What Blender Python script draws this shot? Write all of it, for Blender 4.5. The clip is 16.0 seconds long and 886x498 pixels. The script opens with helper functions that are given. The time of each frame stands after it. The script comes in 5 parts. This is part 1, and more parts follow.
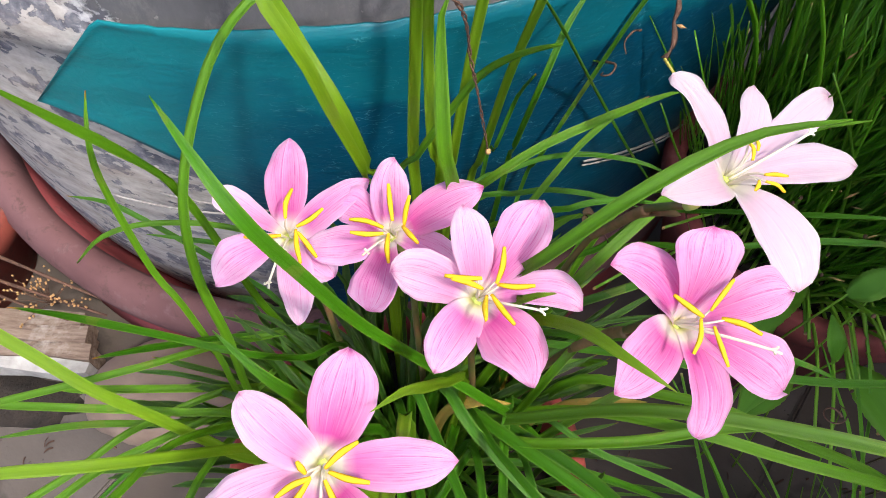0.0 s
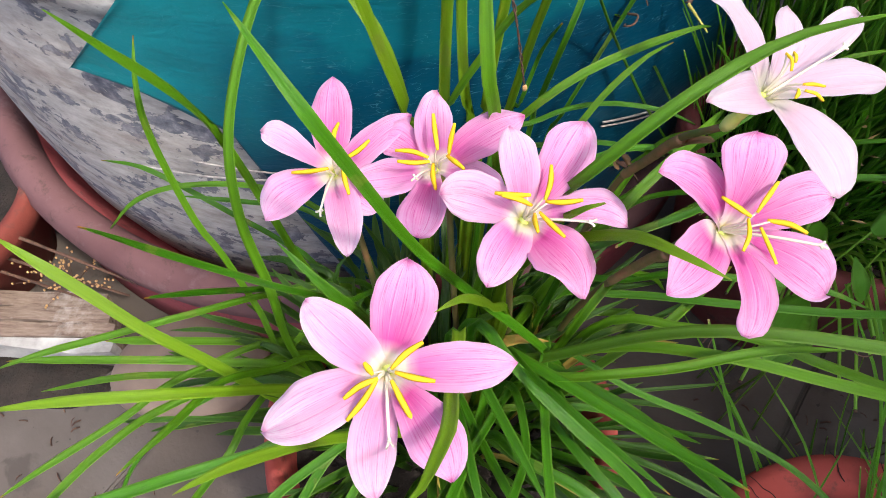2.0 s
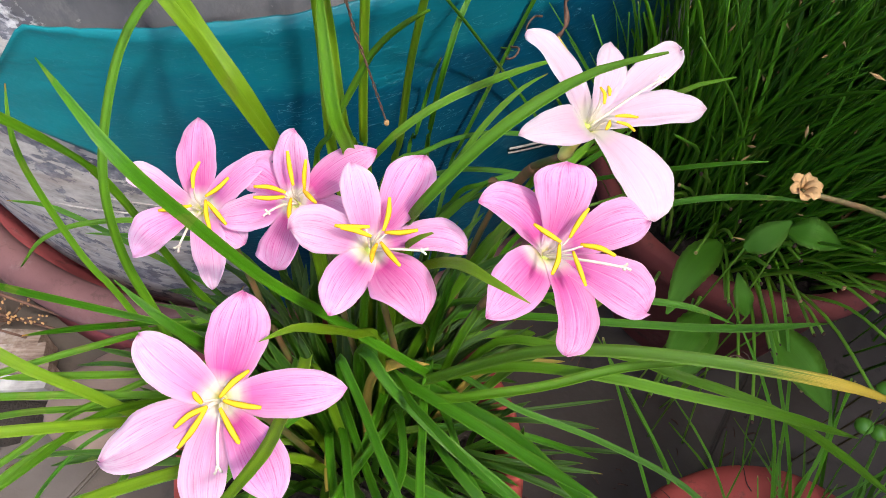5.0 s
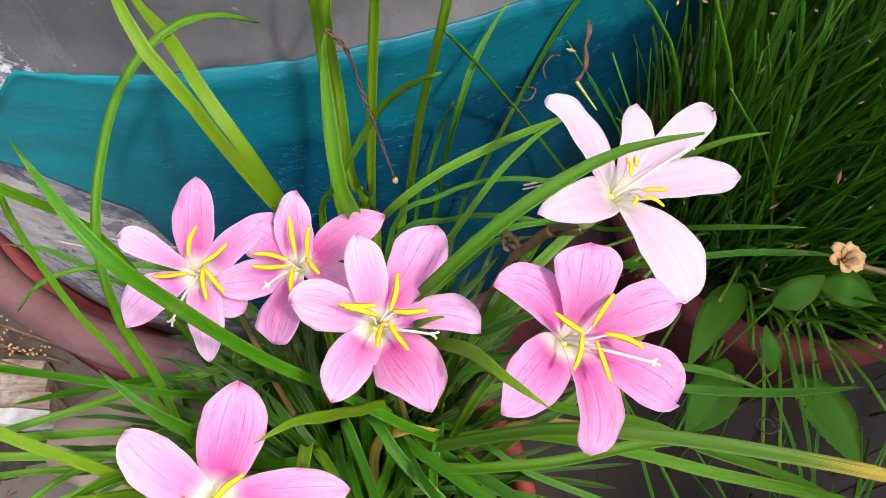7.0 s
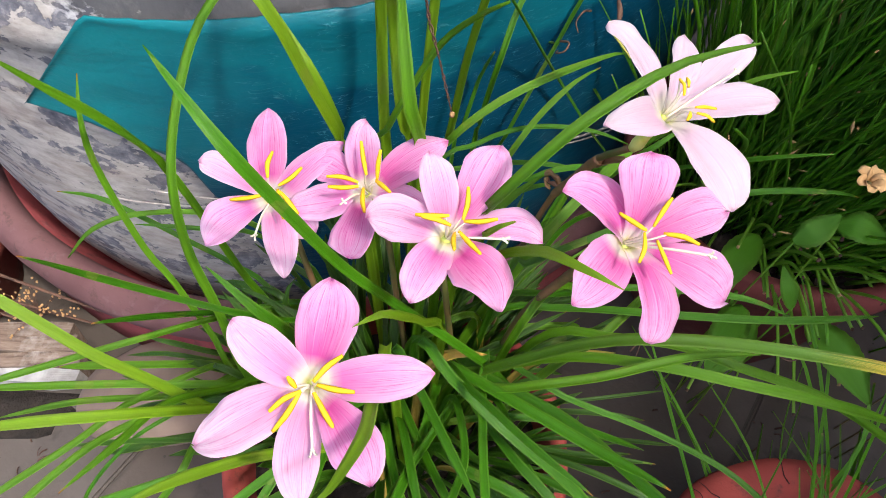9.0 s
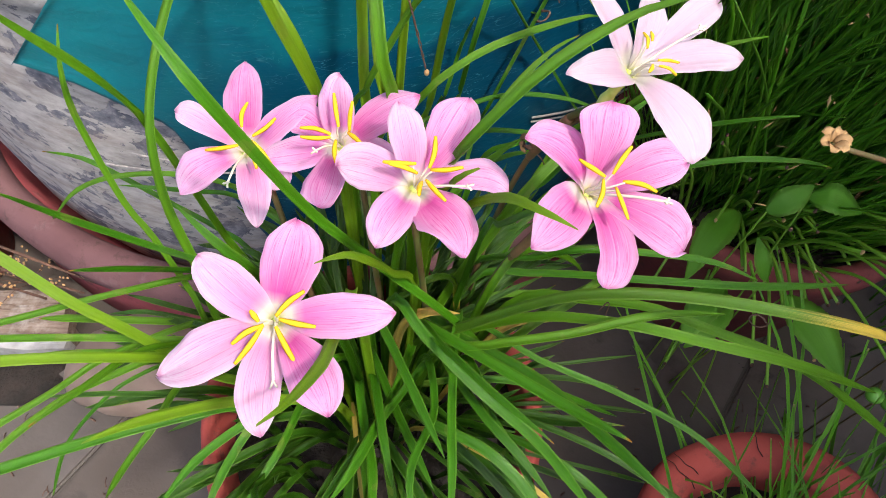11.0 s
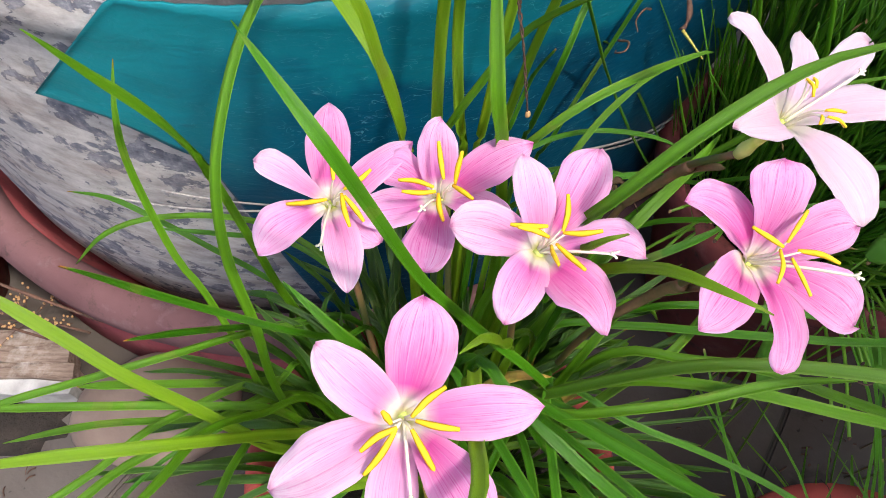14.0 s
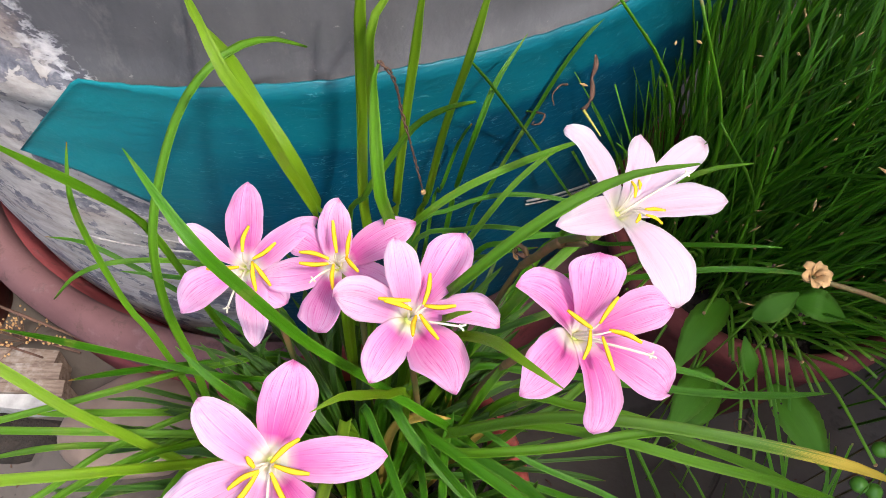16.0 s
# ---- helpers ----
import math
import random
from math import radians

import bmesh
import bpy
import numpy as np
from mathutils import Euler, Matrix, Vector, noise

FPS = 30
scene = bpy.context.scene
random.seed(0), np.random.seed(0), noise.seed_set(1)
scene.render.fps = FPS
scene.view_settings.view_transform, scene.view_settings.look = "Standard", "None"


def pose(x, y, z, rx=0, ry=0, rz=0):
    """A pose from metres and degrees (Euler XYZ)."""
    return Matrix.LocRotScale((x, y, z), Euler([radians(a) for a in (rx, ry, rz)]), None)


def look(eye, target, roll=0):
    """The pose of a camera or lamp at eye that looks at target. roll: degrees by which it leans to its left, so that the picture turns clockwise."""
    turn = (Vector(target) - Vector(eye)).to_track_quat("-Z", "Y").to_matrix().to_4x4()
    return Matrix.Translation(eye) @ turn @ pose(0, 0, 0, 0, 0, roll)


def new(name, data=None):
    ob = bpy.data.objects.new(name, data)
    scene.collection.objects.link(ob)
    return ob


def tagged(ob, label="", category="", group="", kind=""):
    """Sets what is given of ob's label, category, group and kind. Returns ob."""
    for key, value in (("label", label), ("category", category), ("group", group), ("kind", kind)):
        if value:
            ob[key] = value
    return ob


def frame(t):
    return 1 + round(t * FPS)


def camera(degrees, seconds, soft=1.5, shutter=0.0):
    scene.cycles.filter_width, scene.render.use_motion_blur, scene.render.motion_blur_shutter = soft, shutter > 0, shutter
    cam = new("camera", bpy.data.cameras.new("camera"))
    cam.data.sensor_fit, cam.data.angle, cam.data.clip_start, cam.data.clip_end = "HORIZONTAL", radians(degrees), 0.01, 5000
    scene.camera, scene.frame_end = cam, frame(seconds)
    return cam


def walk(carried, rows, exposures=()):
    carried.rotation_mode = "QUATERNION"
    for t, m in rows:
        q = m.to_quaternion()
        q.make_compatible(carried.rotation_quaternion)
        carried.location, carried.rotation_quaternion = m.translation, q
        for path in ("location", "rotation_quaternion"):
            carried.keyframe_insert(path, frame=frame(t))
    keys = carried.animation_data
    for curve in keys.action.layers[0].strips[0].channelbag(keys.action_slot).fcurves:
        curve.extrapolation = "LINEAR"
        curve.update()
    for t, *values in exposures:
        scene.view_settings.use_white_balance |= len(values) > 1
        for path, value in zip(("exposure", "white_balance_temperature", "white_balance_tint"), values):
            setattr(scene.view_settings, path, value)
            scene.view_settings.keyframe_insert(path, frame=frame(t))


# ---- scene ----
cam = camera(62.9, 16.0, soft=0.9)
ROWS = [
    (0.0, 0.0008, 0.0002, 0.5802, 30.33, -0.14, -0.03),
    (0.5, -0.0111, 0.0021, 0.5768, 30.45, 0.48, 0.04),
    (1.0, -0.0151, -0.0058, 0.5755, 30.61, 0.95, -1.22),
    (1.5, -0.0180, -0.0153, 0.5738, 30.54, 0.92, -1.43),
    (2.0, -0.0156, -0.0262, 0.5728, 30.77, 0.45, -1.28),
    (2.5, -0.0090, -0.0349, 0.5746, 30.94, -0.38, -1.30),
    (3.0, -0.0020, -0.0401, 0.5793, 31.34, -0.32, -1.62),
    (3.5, 0.0050, -0.0417, 0.5805, 31.59, -0.17, -1.78),
    (4.0, 0.0077, -0.0390, 0.5790, 31.64, 0.14, -2.16),
    (4.5, 0.0183, -0.0369, 0.5804, 31.96, 0.18, -2.68),
    (4.7, 0.0269, -0.0359, 0.5835, 32.33, 0.38, -3.34),
    (6.8, 0.0369, -0.0004, 0.5821, 32.95, 1.13, -2.84),
    (7.0, 0.0320, -0.0029, 0.5818, 32.72, 1.03, -2.62),
    (7.5, 0.0228, -0.0062, 0.5802, 32.17, 0.85, -2.06),
    (8.0, 0.0146, -0.0155, 0.5807, 32.25, 0.93, -2.78),
    (8.5, 0.0071, -0.0264, 0.5833, 32.41, 0.62, -3.46),
    (9.0, 0.0038, -0.0350, 0.5844, 32.43, 0.16, -3.19),
    (9.2, 0.0054, -0.0367, 0.5847, 32.54, -0.16, -3.06),
    (11.3, 0.0148, -0.0527, 0.5771, 31.89, -0.32, -2.27),
    (11.5, 0.0100, -0.0515, 0.5746, 31.26, -0.09, -2.71),
    (12.0, -0.0103, -0.0508, 0.5679, 31.89, 0.24, -3.60),
    (12.5, -0.0198, -0.0514, 0.5631, 32.10, 0.07, -5.33),
    (13.0, -0.0287, -0.0454, 0.5644, 32.22, -0.67, -4.67),
    (13.5, -0.0338, -0.0320, 0.5645, 32.67, -1.59, -3.65),
    (14.0, -0.0318, -0.0164, 0.5622, 32.93, -2.07, -3.68),
    (14.5, -0.0248, -0.0096, 0.5621, 33.26, -2.16, -3.36),
    (15.0, -0.0168, -0.0048, 0.5806, 33.41, -1.81, -3.05),
    (15.5, 0.0011, -0.0114, 0.5996, 33.64, -1.56, -2.05),
    (16.0, 0.0162, -0.0230, 0.6087, 33.67, -1.24, -1.49),
]
walk(cam, [(t, pose(x, y, z, rx, ry, rz)) for t, x, y, z, rx, ry, rz in ROWS])


# ---- world, sun ----
scene.view_settings.exposure = 1.55
world = bpy.data.worlds.new("world")
scene.world = world
world.use_nodes = True
SUN_DIR = Vector((-0.40, 0.38, -0.83)).normalized()
wn = world.node_tree.nodes
sky = wn.new("ShaderNodeTexSky")
sky.sky_type, sky.sun_disc = "NISHITA", False
sky.air_density, sky.dust_density, sky.ozone_density = 0.6, 4.0, 0.4
sky.sun_elevation = math.asin(-SUN_DIR.z)
sky.sun_rotation = math.atan2(-SUN_DIR.x, -SUN_DIR.y)
world.node_tree.links.new(sky.outputs[0], wn["Background"].inputs[0])
wn["Background"].inputs[1].default_value = 0.15
sun = new("sun", bpy.data.lights.new("sun", "SUN"))
sun.data.energy, sun.data.angle, sun.data.color = 1.15, radians(3.5), (1.0, 0.95, 0.88)
sun.matrix_world = look((0, 0, 3), Vector((0, 0, 3)) + SUN_DIR)


# ---- materials ----
def nodes_of(name, rough=0.5, metal=0.0, spec=0.5):
    m = bpy.data.materials.new(name)
    m.use_nodes = True
    b = m.node_tree.nodes["Principled BSDF"]
    b.inputs["Roughness"].default_value, b.inputs["Metallic"].default_value = rough, metal
    b.inputs["Specular IOR Level"].default_value = spec
    return m, m.node_tree, b


def add(t, kind, **sets):
    n = t.nodes.new(kind)
    for key, value in sets.items():
        n.inputs[key.replace("_", " ")].default_value = value
    return n


def link(t, a, b):
    t.links.new(a, b)


def ramp(t, fac, *stops):
    n = t.nodes.new("ShaderNodeValToRGB")
    while len(n.color_ramp.elements) < len(stops):
        n.color_ramp.elements.new(1.0)
    for e, (p, c) in zip(n.color_ramp.elements, stops):
        e.position, e.color = p, (*c, 1.0)
    link(t, fac, n.inputs[0])
    return n.outputs[0]


def noise_of(t, vec, scale, detail=4.0, rough=0.55):
    n = add(t, "ShaderNodeTexNoise", Scale=scale, Detail=detail, Roughness=rough)
    if vec is not None:
        link(t, vec, n.inputs["Vector"])
    return n.outputs["Fac"]


def coords(t, kind="Object", scale=None):
    c = t.nodes.new("ShaderNodeTexCoord").outputs[kind]
    if scale is None:
        return c
    m = add(t, "ShaderNodeMapping")
    m.inputs["Scale"].default_value = scale
    link(t, c, m.inputs["Vector"])
    return m.outputs[0]


def mixed(t, fac, a, b, how="MIX"):
    n = t.nodes.new("ShaderNodeMix")
    n.data_type, n.blend_type = "RGBA", how
    for s, v in ((n.inputs["Factor"], fac), (n.inputs["A"], a), (n.inputs["B"], b)):
        if isinstance(v, bpy.types.NodeSocket):
            link(t, v, s)
        elif isinstance(v, tuple):
            s.default_value = (*v, 1.0)
        else:
            s.default_value = v
    return n.outputs["Result"]


def calc(t, how, a, b=0.0, c=0.0):
    n = t.nodes.new("ShaderNodeMath")
    n.operation = how
    for s, v in zip(n.inputs, (a, b, c)):
        if isinstance(v, bpy.types.NodeSocket):
            link(t, v, s)
        else:
            s.default_value = v
    return n.outputs[0]


def bumped(t, b, height, strength=0.3, dist=0.001):
    n = add(t, "ShaderNodeBump", Strength=strength, Distance=dist)
    link(t, height, n.inputs["Height"])
    link(t, n.outputs[0], b.inputs["Normal"])
    return n.outputs[0]


def thin(t, b, colour, share):
    """Lets light through a thin leaf: part of what falls on one side leaves by the other."""
    out = t.nodes["Material Output"]
    tr = t.nodes.new("ShaderNodeBsdfTranslucent")
    link(t, colour, tr.inputs[0])
    mx = add(t, "ShaderNodeMixShader", Fac=share)
    link(t, b.outputs[0], mx.inputs[1])
    link(t, tr.outputs[0], mx.inputs[2])
    link(t, mx.outputs[0], out.inputs[0])


def uv_split(t):
    sep = t.nodes.new("ShaderNodeSeparateXYZ")
    link(t, t.nodes.new("ShaderNodeTexCoord").outputs["UV"], sep.inputs[0])
    return sep.outputs[0], sep.outputs[1]


def random_of(t):
    return t.nodes.new("ShaderNodeObjectInfo").outputs["Random"]


def leaf_material(name, dark, light, tip, share=0.3, rough=0.34, ageing=None, joined=False, spread=0.75):
    m, t, b = nodes_of(name, rough, spec=0.45)
    u, v = uv_split(t)
    chance = t.nodes.new("ShaderNodeNewGeometry").outputs["Random Per Island"] if joined else random_of(t)
    uv = coords(t, "UV", (16.0, 1.0, 1.0))
    streak = noise_of(t, uv, 3.0, 3.0)
    blot = noise_of(t, coords(t, "Object"), 40.0, 3.0)
    base = mixed(t, calc(t, "MULTIPLY_ADD", streak, 1.2, -0.2), dark, light)
    base = mixed(t, calc(t, "MULTIPLY_ADD", chance, 0.7, -0.1), base, mixed(t, 0.5, base, light))
    base = mixed(t, calc(t, "MULTIPLY_ADD", calc(t, "FRACT", calc(t, "MULTIPLY", chance, 13.0)), spread, -0.2), base, mix3(dark, (0.0, 0.0, 0.0), 0.3))
    base = mixed(t, calc(t, "MULTIPLY", calc(t, "GREATER_THAN", blot, 0.66), 0.35), base, (0.25, 0.30, 0.05))
    mid = calc(t, "SUBTRACT", 1.0, calc(t, "MULTIPLY", calc(t, "ABSOLUTE", calc(t, "SUBTRACT", u, 0.5)), 9.0))
    base = mixed(t, calc(t, "MULTIPLY", calc(t, "MAXIMUM", mid, 0.0), 0.35), base, dark)
    rim = calc(t, "POWER", calc(t, "MULTIPLY", calc(t, "ABSOLUTE", calc(t, "SUBTRACT", u, 0.5)), 2.0), 8.0)
    base = mixed(t, calc(t, "MULTIPLY", rim, 0.5), base, mix3(light, (0.45, 0.60, 0.12), 0.5))
    old = calc(t, "SMOOTH_MIN", calc(t, "MAXIMUM", calc(t, "MULTIPLY_ADD", v, 60.0, -59.1), 0.0), 1.0, 0.1)
    some = calc(t, "GREATER_THAN", calc(t, "FRACT", calc(t, "MULTIPLY", chance, 7.0)), 0.72)
    base = mixed(t, calc(t, "MULTIPLY", old, some), base, tip)
    if ageing:
        worn = calc(t, "MULTIPLY_ADD", streak, 0.25, v)
        base = mixed(t, ramp(t, worn, (ageing, (0, 0, 0)), (ageing + 0.22, (1, 1, 1))), base, (0.62, 0.46, 0.06))
    link(t, base, b.inputs["Base Color"])
    bumped(t, b, streak, 0.5, 0.0006)
    thin(t, b, mixed(t, 0.6, base, (0.42, 0.62, 0.03)), share)
    return m


def tepal_material(name, pale, deep, throat, tipc, veins=0.5):
    m, t, b = nodes_of(name, 0.48, spec=0.35)
    u, v = uv_split(t)
    vein = noise_of(t, mixed(t, 0.035, coords(t, "UV", (21.0, 0.6, 1.0)), noise_colour(t, coords(t, "UV", (1.5, 7.0, 1.0)), 2.0), "ADD"), 1.6, 4.0, 0.65)
    lines = ramp(t, vein, (0.40, (0, 0, 0)), (0.52, (0.25, 0.25, 0.25)), (0.60, (1, 1, 1)))
    cloud = noise_of(t, coords(t, "Object"), 60.0, 2.0)
    col = ramp(t, calc(t, "MULTIPLY_ADD", cloud, 0.12, calc(t, "SUBTRACT", v, 0.06)), (0.0, (0.80, 0.86, 0.22)), (0.08, (0.95, 0.95, 0.58)), (0.13, throat), (0.20, throat), (0.26, mix3(throat, deep, 0.55)), (0.33, deep), (0.60, mix3(deep, pale, 0.42)), (0.84, mix3(deep, pale, 0.88)), (0.95, pale), (1.0, tipc))
    col = mixed(t, calc(t, "MULTIPLY", random_of(t), 0.45), col, mixed(t, 0.55, col, pale))
    rich = calc(t, "MULTIPLY", calc(t, "GREATER_THAN", calc(t, "FRACT", calc(t, "MULTIPLY", random_of(t), 5.0)), 0.66), ramp(t, v, (0.2, (0, 0, 0)), (0.4, (0.28, 0.28, 0.28)), (0.95, (0.10, 0.10, 0.10))))
    col = mixed(t, rich, col, deep)
    col = mixed(t, calc(t, "MULTIPLY", calc(t, "MULTIPLY", lines, veins), calc(t, "MULTIPLY", ramp(t, v, (0.20, (0, 0, 0)), (0.36, (1, 1, 1))), ramp(t, noise_of(t, coords(t, "UV", (7.0, 5.0, 1.0)), 2.0, 3.0), (0.36, (0.25, 0.25, 0.25)), (0.60, (1.2, 1.2, 1.2))))), col, mix3(deep, (0.55, 0.03, 0.30), 0.4))
    bright = ramp(t, noise_of(t, coords(t, "UV", (17.0, 0.8, 1.0)), 1.9, 4.0, 0.6), (0.50, (0, 0, 0)), (0.68, (0.55, 0.55, 0.55)))
    col = mixed(t, calc(t, "MULTIPLY", bright, ramp(t, v, (0.30, (0, 0, 0)), (0.62, (1, 1, 1)))), col, mix3(pale, (1.0, 0.96, 0.99), 0.5))
    edge = calc(t, "MULTIPLY", calc(t, "ABSOLUTE", calc(t, "SUBTRACT", u, 0.5)), 2.0)
    col = mixed(t, calc(t, "MULTIPLY", calc(t, "POWER", edge, 2.5), 0.5), col, mix3(pale, (1.0, 0.95, 0.98), 0.4))
    blush = calc(t, "MULTIPLY", ramp(t, noise_of(t, coords(t, "Object"), 130.0, 3.0, 0.6), (0.52, (0, 0, 0)), (0.68, (0.45, 0.45, 0.45))), ramp(t, v, (0.62, (0, 0, 0)), (0.85, (1, 1, 1))))
    col = mixed(t, blush, col, mix3(pale, deep, 0.75))
    grain = calc(t, "MULTIPLY", calc(t, "GREATER_THAN", noise_of(t, coords(t, "UV", (26.0, 40.0, 1.0)), 1.4, 2.0), 0.60), ramp(t, v, (0.70, (0, 0, 0)), (0.88, (1, 1, 1))))
    col = mixed(t, calc(t, "MULTIPLY", grain, 0.16), col, deep)
    link(t, col, b.inputs["Base Color"])
    b.inputs["Sheen Weight"].default_value = 0.15
    fine = noise_of(t, coords(t, "UV", (34.0, 15.0, 1.0)), 1.6, 3.0, 0.6)
    bumped(t, b, calc(t, "MULTIPLY_ADD", fine, 0.7, calc(t, "MULTIPLY_ADD", cloud, 0.8, vein)), 0.45, 0.0007)
    thin(t, b, col, 0.62)
    return m


def mix3(a, b, f):
    return tuple(p + (q - p) * f for p, q in zip(a, b))


def plain_material(name, a, b2, rough, scale, bump=0.2, dist=0.0005, share=0.0):
    m, t, b = nodes_of(name, rough)
    n = noise_of(t, coords(t, "Object"), scale, 5.0)
    col = ramp(t, n, (0.3, a), (0.7, b2))
    link(t, col, b.inputs["Base Color"])
    bumped(t, b, noise_of(t, coords(t, "Object"), scale * 6, 4.0), bump, dist)
    if share:
        thin(t, b, col, share)
    return m


def clay_material(name, a, b2, dust):
    """Fired clay with dusty patches, dark algae and fine pitting."""
    m, t, b = nodes_of(name, 0.8, spec=0.25)
    o = coords(t, "Object")
    col = ramp(t, noise_of(t, o, 14.0, 5.0), (0.3, a), (0.7, b2))
    col = mixed(t, ramp(t, noise_of(t, o, 26.0, 6.0, 0.7), (0.56, (0, 0, 0)), (0.72, (0.6, 0.6, 0.6))), col, dust)
    col = mixed(t, ramp(t, noise_of(t, o, 55.0, 6.0, 0.75), (0.55, (0, 0, 0)), (0.70, (0.75, 0.75, 0.75))), col, (0.06, 0.038, 0.032))
    link(t, col, b.inputs["Base Color"])
    bumped(t, b, noise_of(t, o, 300.0, 5.0), 0.35, 0.0008)
    return m


def noise_colour(t, vec, scale):
    n = add(t, "ShaderNodeTexNoise", Scale=scale)
    link(t, vec, n.inputs["Vector"])
    return n.outputs["Color"]


def tub_material():
    """Whitewash that flakes in plates off a blue-grey tub; a dark grey coat on its upper part with a frayed, chalky border."""
    m, t, b = nodes_of("flaking_paint", 0.7, spec=0.3)
    o = coords(t, "Object")
    warp = mixed(t, 0.035, coords(t, "Object", (1.0, 1.0, 1.3)), noise_colour(t, o, 26.0))
    plates = noise_of(t, warp, 38.0, 8.0, 0.66)
    chips = noise_of(t, coords(t, "Object", (1.0, 1.0, 1.7)), 95.0, 5.0, 0.6)
    big = noise_of(t, o, 9.0, 3.0)
    cover = calc(t, "ADD", calc(t, "MULTIPLY", plates, 0.75), calc(t, "MULTIPLY_ADD", chips, 0.30, calc(t, "MULTIPLY", big, 0.22)))
    white = ramp(t, noise_of(t, coords(t, "Object", (1.0, 1.0, 2.5)), 55.0, 6.0, 0.65), (0.30, (0.25, 0.235, 0.22)), (0.5, (0.40, 0.38, 0.355)), (0.70, (0.53, 0.51, 0.48)))
    blue = ramp(t, noise_of(t, o, 110.0, 5.0, 0.7), (0.30, (0.070, 0.076, 0.098)), (0.50, (0.150, 0.155, 0.180)), (0.66, (0.30, 0.30, 0.31)))
    flaked = ramp(t, cover, (0.592, (0, 0, 0)), (0.606, (1, 1, 1)))
    col = mixed(t, flaked, blue, white)
    worn = ramp(t, noise_of(t, coords(t, "Object", (1.0, 1.0, 5.0)), 30.0, 5.0, 0.7), (0.52, (0, 0, 0)), (0.66, (0.30, 0.30, 0.30)))
    col = mixed(t, worn, col, (0.34, 0.335, 0.35))
    stain = ramp(t, noise_of(t, coords(t, "Object", (1.0, 1.0, 6.0)), 7.0, 5.0, 0.6), (0.48, (0, 0, 0)), (0.70, (0.5, 0.5, 0.5)))
    col = mixed(t, stain, col, (0.26, 0.185, 0.145))
    sep = t.nodes.new("ShaderNodeSeparateXYZ")
    link(t, o, sep.inputs[0])
    rag = noise_of(t, o, 75.0, 6.0, 0.7)
    side = calc(t, "ADD", calc(t, "MULTIPLY_ADD", sep.outputs[2], 0.42, sep.outputs[0]), calc(t, "MULTIPLY_ADD", rag, 0.05, calc(t, "MULTIPLY", chips, 0.02)))
    high = ramp(t, calc(t, "MULTIPLY_ADD", sep.outputs[2], 50.0, -15.8), (0.2, (0, 0, 0)), (0.8, (1, 1, 1)))
    border = ramp(t, calc(t, "MULTIPLY_ADD", side, 22.0, -2.05), (0.10, (0, 0, 0)), (0.42, (1, 1, 1)), (0.60, (0.9, 0.9, 0.9)), (0.95, (0, 0, 0)))
    frost = ramp(t, chips, (0.46, (0.075, 0.080, 0.100)), (0.485, (0.36, 0.36, 0.385)), (0.56, (0.52, 0.52, 0.53)), (0.66, (0.66, 0.65, 0.64)))
    col = mixed(t, calc(t, "MULTIPLY", mixed(t, 1.0, border, high, "MULTIPLY"), 0.85), col, frost)
    coat = mixed(t, 1.0, ramp(t, calc(t, "MULTIPLY_ADD", side, 22.0, -2.05), (0.52, (0, 0, 0)), (0.66, (1, 1, 1))), high, "MULTIPLY")
    grey = ramp(t, noise_of(t, coords(t, "Object", (1.0, 1.0, 0.35)), 16.0, 6.0, 0.65), (0.3, (0.062, 0.064, 0.071)), (0.7, (0.128, 0.128, 0.136)))
    grey = mixed(t, ramp(t, noise_of(t, coords(t, "Object", (1.0, 1.0, 0.5)), 45.0, 7.0, 0.75), (0.55, (0, 0, 0)), (0.72, (0.45, 0.45, 0.45))), grey, (0.22, 0.21, 0.21))
    grey = mixed(t, ramp(t, noise_of(t, o, 170.0, 5.0, 0.7), (0.66, (0, 0, 0)), (0.72, (0.5, 0.5, 0.5))), grey, (0.35, 0.33, 0.32))
    low = ramp(t, calc(t, "MULTIPLY_ADD", sep.outputs[2], 26.0, calc(t, "MULTIPLY_ADD", rag, 0.5, -9.1)), (0.15, (1, 1, 1)), (0.75, (0, 0, 0)))
    east = ramp(t, calc(t, "MULTIPLY_ADD", sep.outputs[0], 6.0, 0.1), (0.55, (0, 0, 0)), (1.0, (0.12, 0.12, 0.12)))
    grey = mixed(t, mixed(t, 1.0, low, east, "MULTIPLY"), grey, (0.34, 0.35, 0.37))
    link(t, mixed(t, coat, col, grey), b.inputs["Base Color"])
    bumped(t, b, calc(t, "MULTIPLY_ADD", mixed(t, coat, flaked, (0.8, 0.8, 0.8)), 0.9, calc(t, "MULTIPLY_ADD", chips, 0.5, noise_of(t, o, 220.0, 4.0))), 0.6, 0.0012)
    return m


